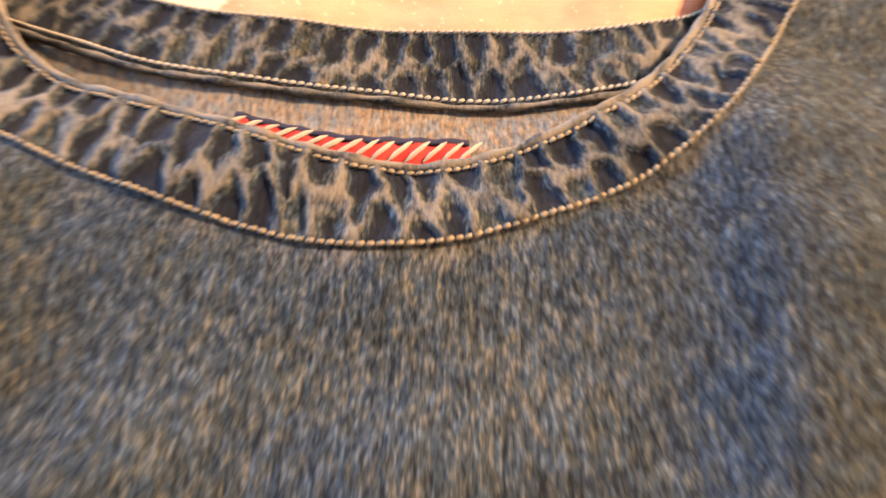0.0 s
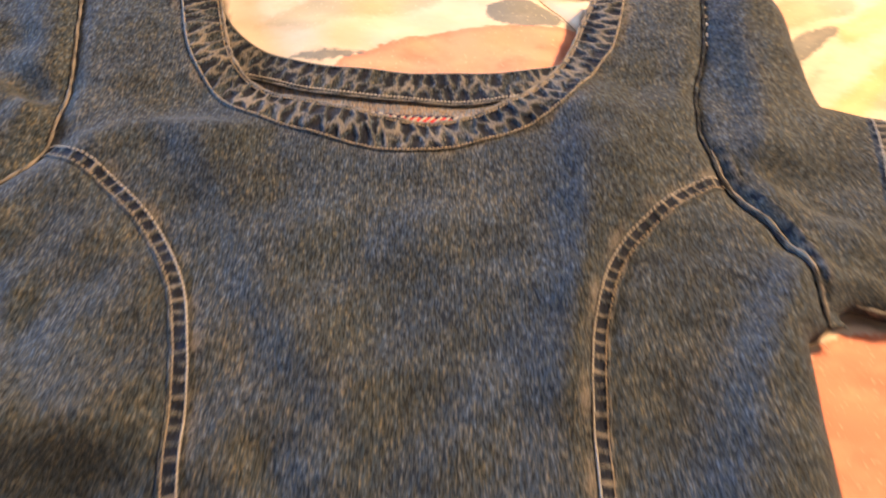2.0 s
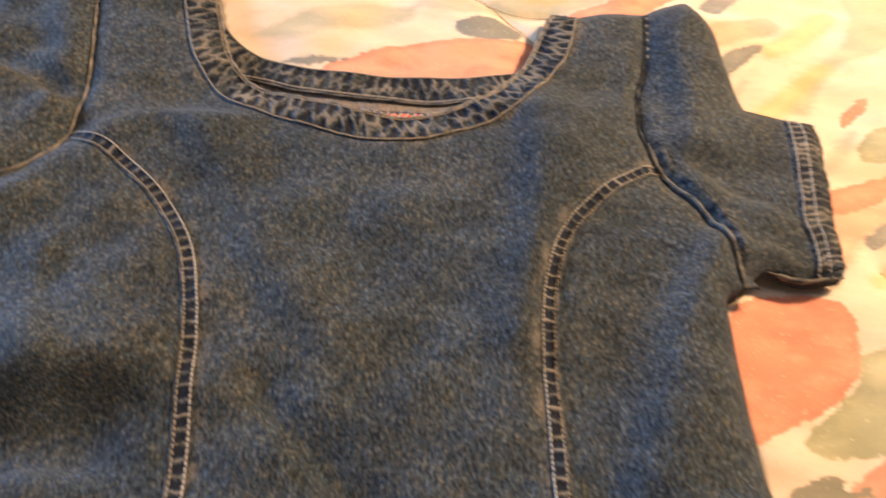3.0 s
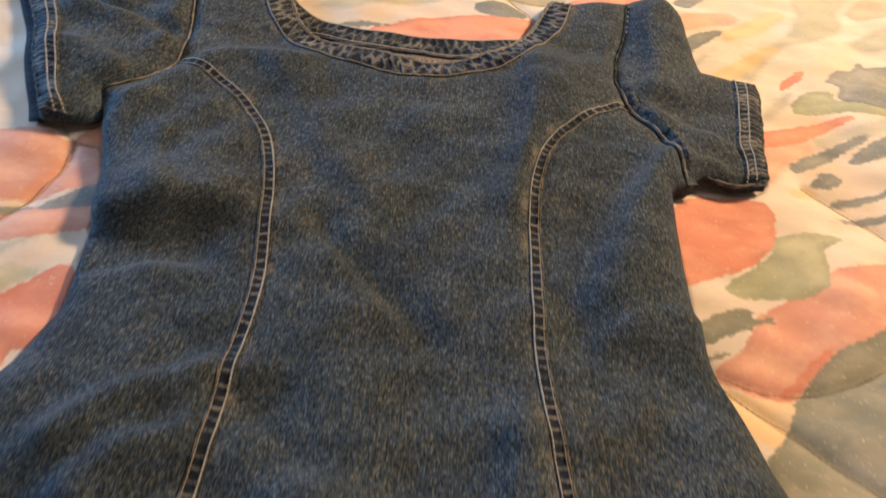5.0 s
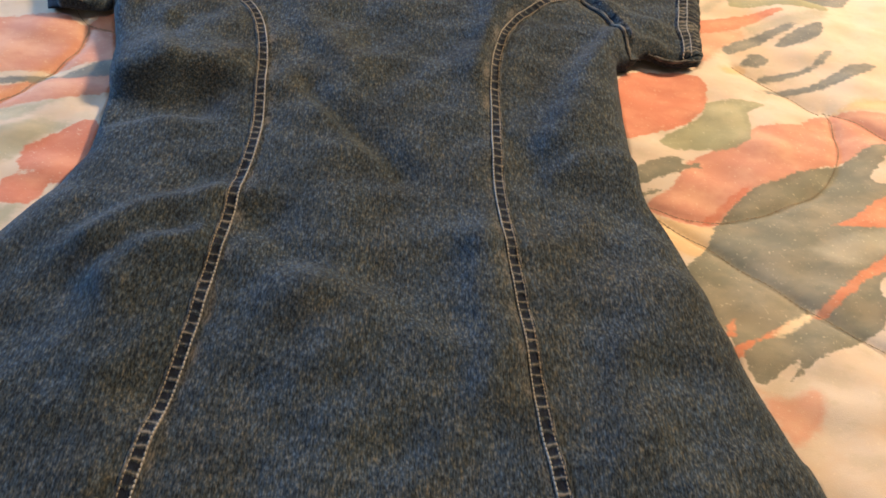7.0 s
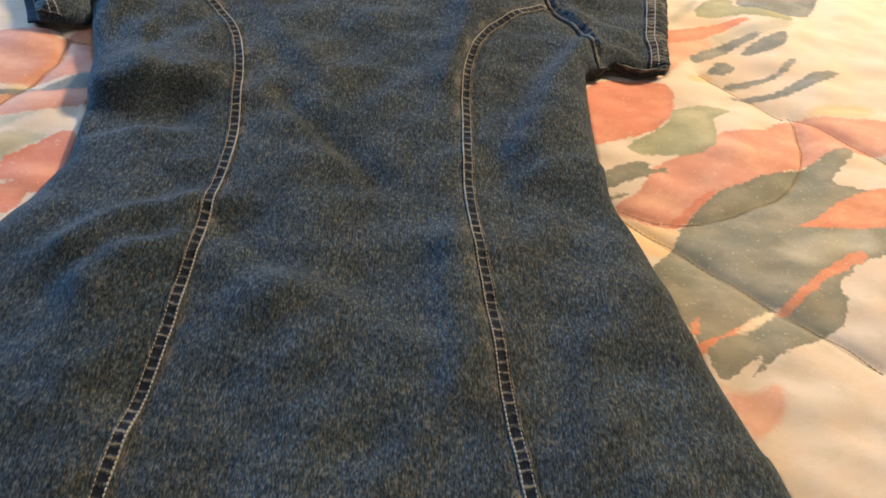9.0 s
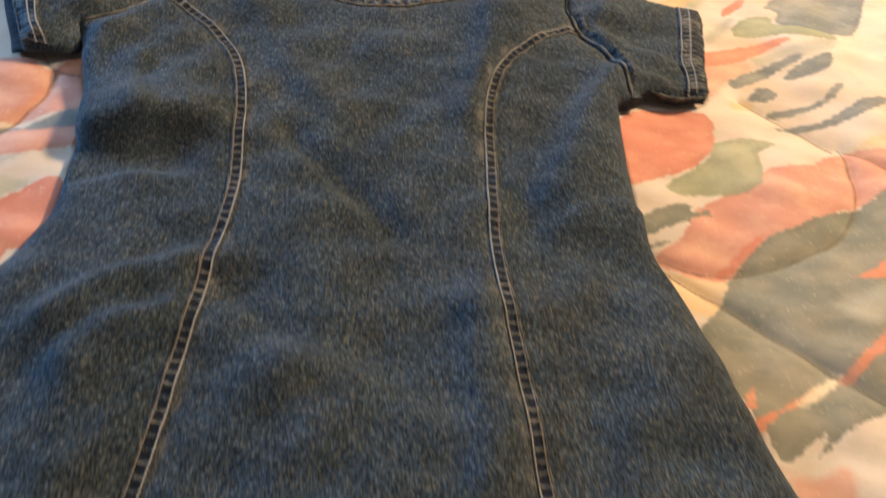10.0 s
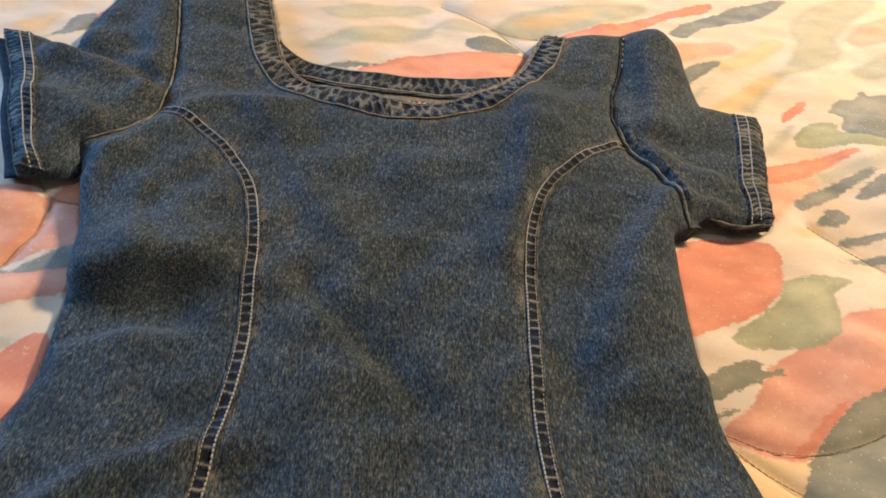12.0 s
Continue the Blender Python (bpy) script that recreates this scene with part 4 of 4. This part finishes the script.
def sleeve(loop, arm, cuff, cuff_in, seed, faded):
    body = cloth("sleeve", chain(arm[::-1], loop), DENIM, dress, cloth_height, 0.004, "short denim sleeve with a crinkled hemmed cuff", rim=0.006, wear=fade_near([cuff_in], 0.004, 0.35))
    strip("cuff", cuff, cuff_in, DENIM, body, cloth_height, 0.0008, crinkle(seed, 0.0050, 0.021, 1, 0.0010, 1.0, 0.0009), 0.0009, 22, "crinkled turned-up denim cuff with two pale stitch lines", rim=0.0006)
    for f in (0.56, 0.88):
        stitches("topstitching", between(cuff, cuff_in, f), PALE_THREAD, body, cloth_height, 0.0020, 0.0026, 0.0024, 0.00048)
    tube("rolled_edge", between(cuff, cuff_in, 0.03), 0.0012, DENIM, body, cloth_height, 0.0006, 0.25)
    tube("armhole_seam", arm, 0.0009, DENIM, body, cloth_height, 0.0010, faded)
    if faded < 0:
        stitches("topstitching", offset(arm[2:26], 0.0016), PALE_THREAD, body, cloth_height, 0.0009, 0.0085, 0.0036, 0.0004)
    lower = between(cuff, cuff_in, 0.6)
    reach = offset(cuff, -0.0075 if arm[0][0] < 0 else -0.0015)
    # Wear of -0.45 paints the opening's shade onto the real under layer.
    strip("sleeve_back", lower, reach, DENIM, body, back_height, 0.0006, lambda s, v, x, y: (0.0002 * np.sin(s * 700), np.full(len(s), -0.45)), 0.002, 6, "under layer of the sleeve, shade of the opening painted in", rim=0.001)
    if faded < 0:
        edge = arm[int(len(arm) * 0.55):]
        strip("gathered_edge", offset(edge, 0.0012), offset(edge, 0.0095), DENIM, body, cloth_height, 0.0001, crinkle(seed + 9, 0.0085, 0.009, 1, 0.0011, 0.6, 0.0020), 0.0012, 9, rim=0.001)
        tube("rolled_edge", offset(edge, 0.0014), 0.0010, DENIM, body, cloth_height, 0.0012, 0.62)
        tube("rolled_edge", spline([(0.258, -0.0685), (0.238, -0.0712), (0.215, -0.0685)]), 0.0015, DENIM, body, cloth_height, -0.0004, 0.50)
        tube("loose_thread", spline([(0.243, -0.0705), (0.240, -0.0745), (0.236, -0.0740)], 0.0008), 0.00035, PALE_THREAD, body, cover_height, 0.0022, 0.0, "pale frayed thread end")
        tube("loose_thread", spline([(0.197, -0.0830), (0.200, -0.0875), (0.1985, -0.0905)], 0.0008), 0.00035, PALE_THREAD, body, cover_height, 0.0016, 0.0, "pale frayed thread end")


sleeve(RIGHT_SLEEVE, RIGHT_ARM, RIGHT_CUFF, RIGHT_CUFF_IN, 51.0, -0.25)
sleeve(LEFT_SLEEVE, LEFT_ARM, LEFT_CUFF, LEFT_CUFF_IN, 77.0, 0.62)
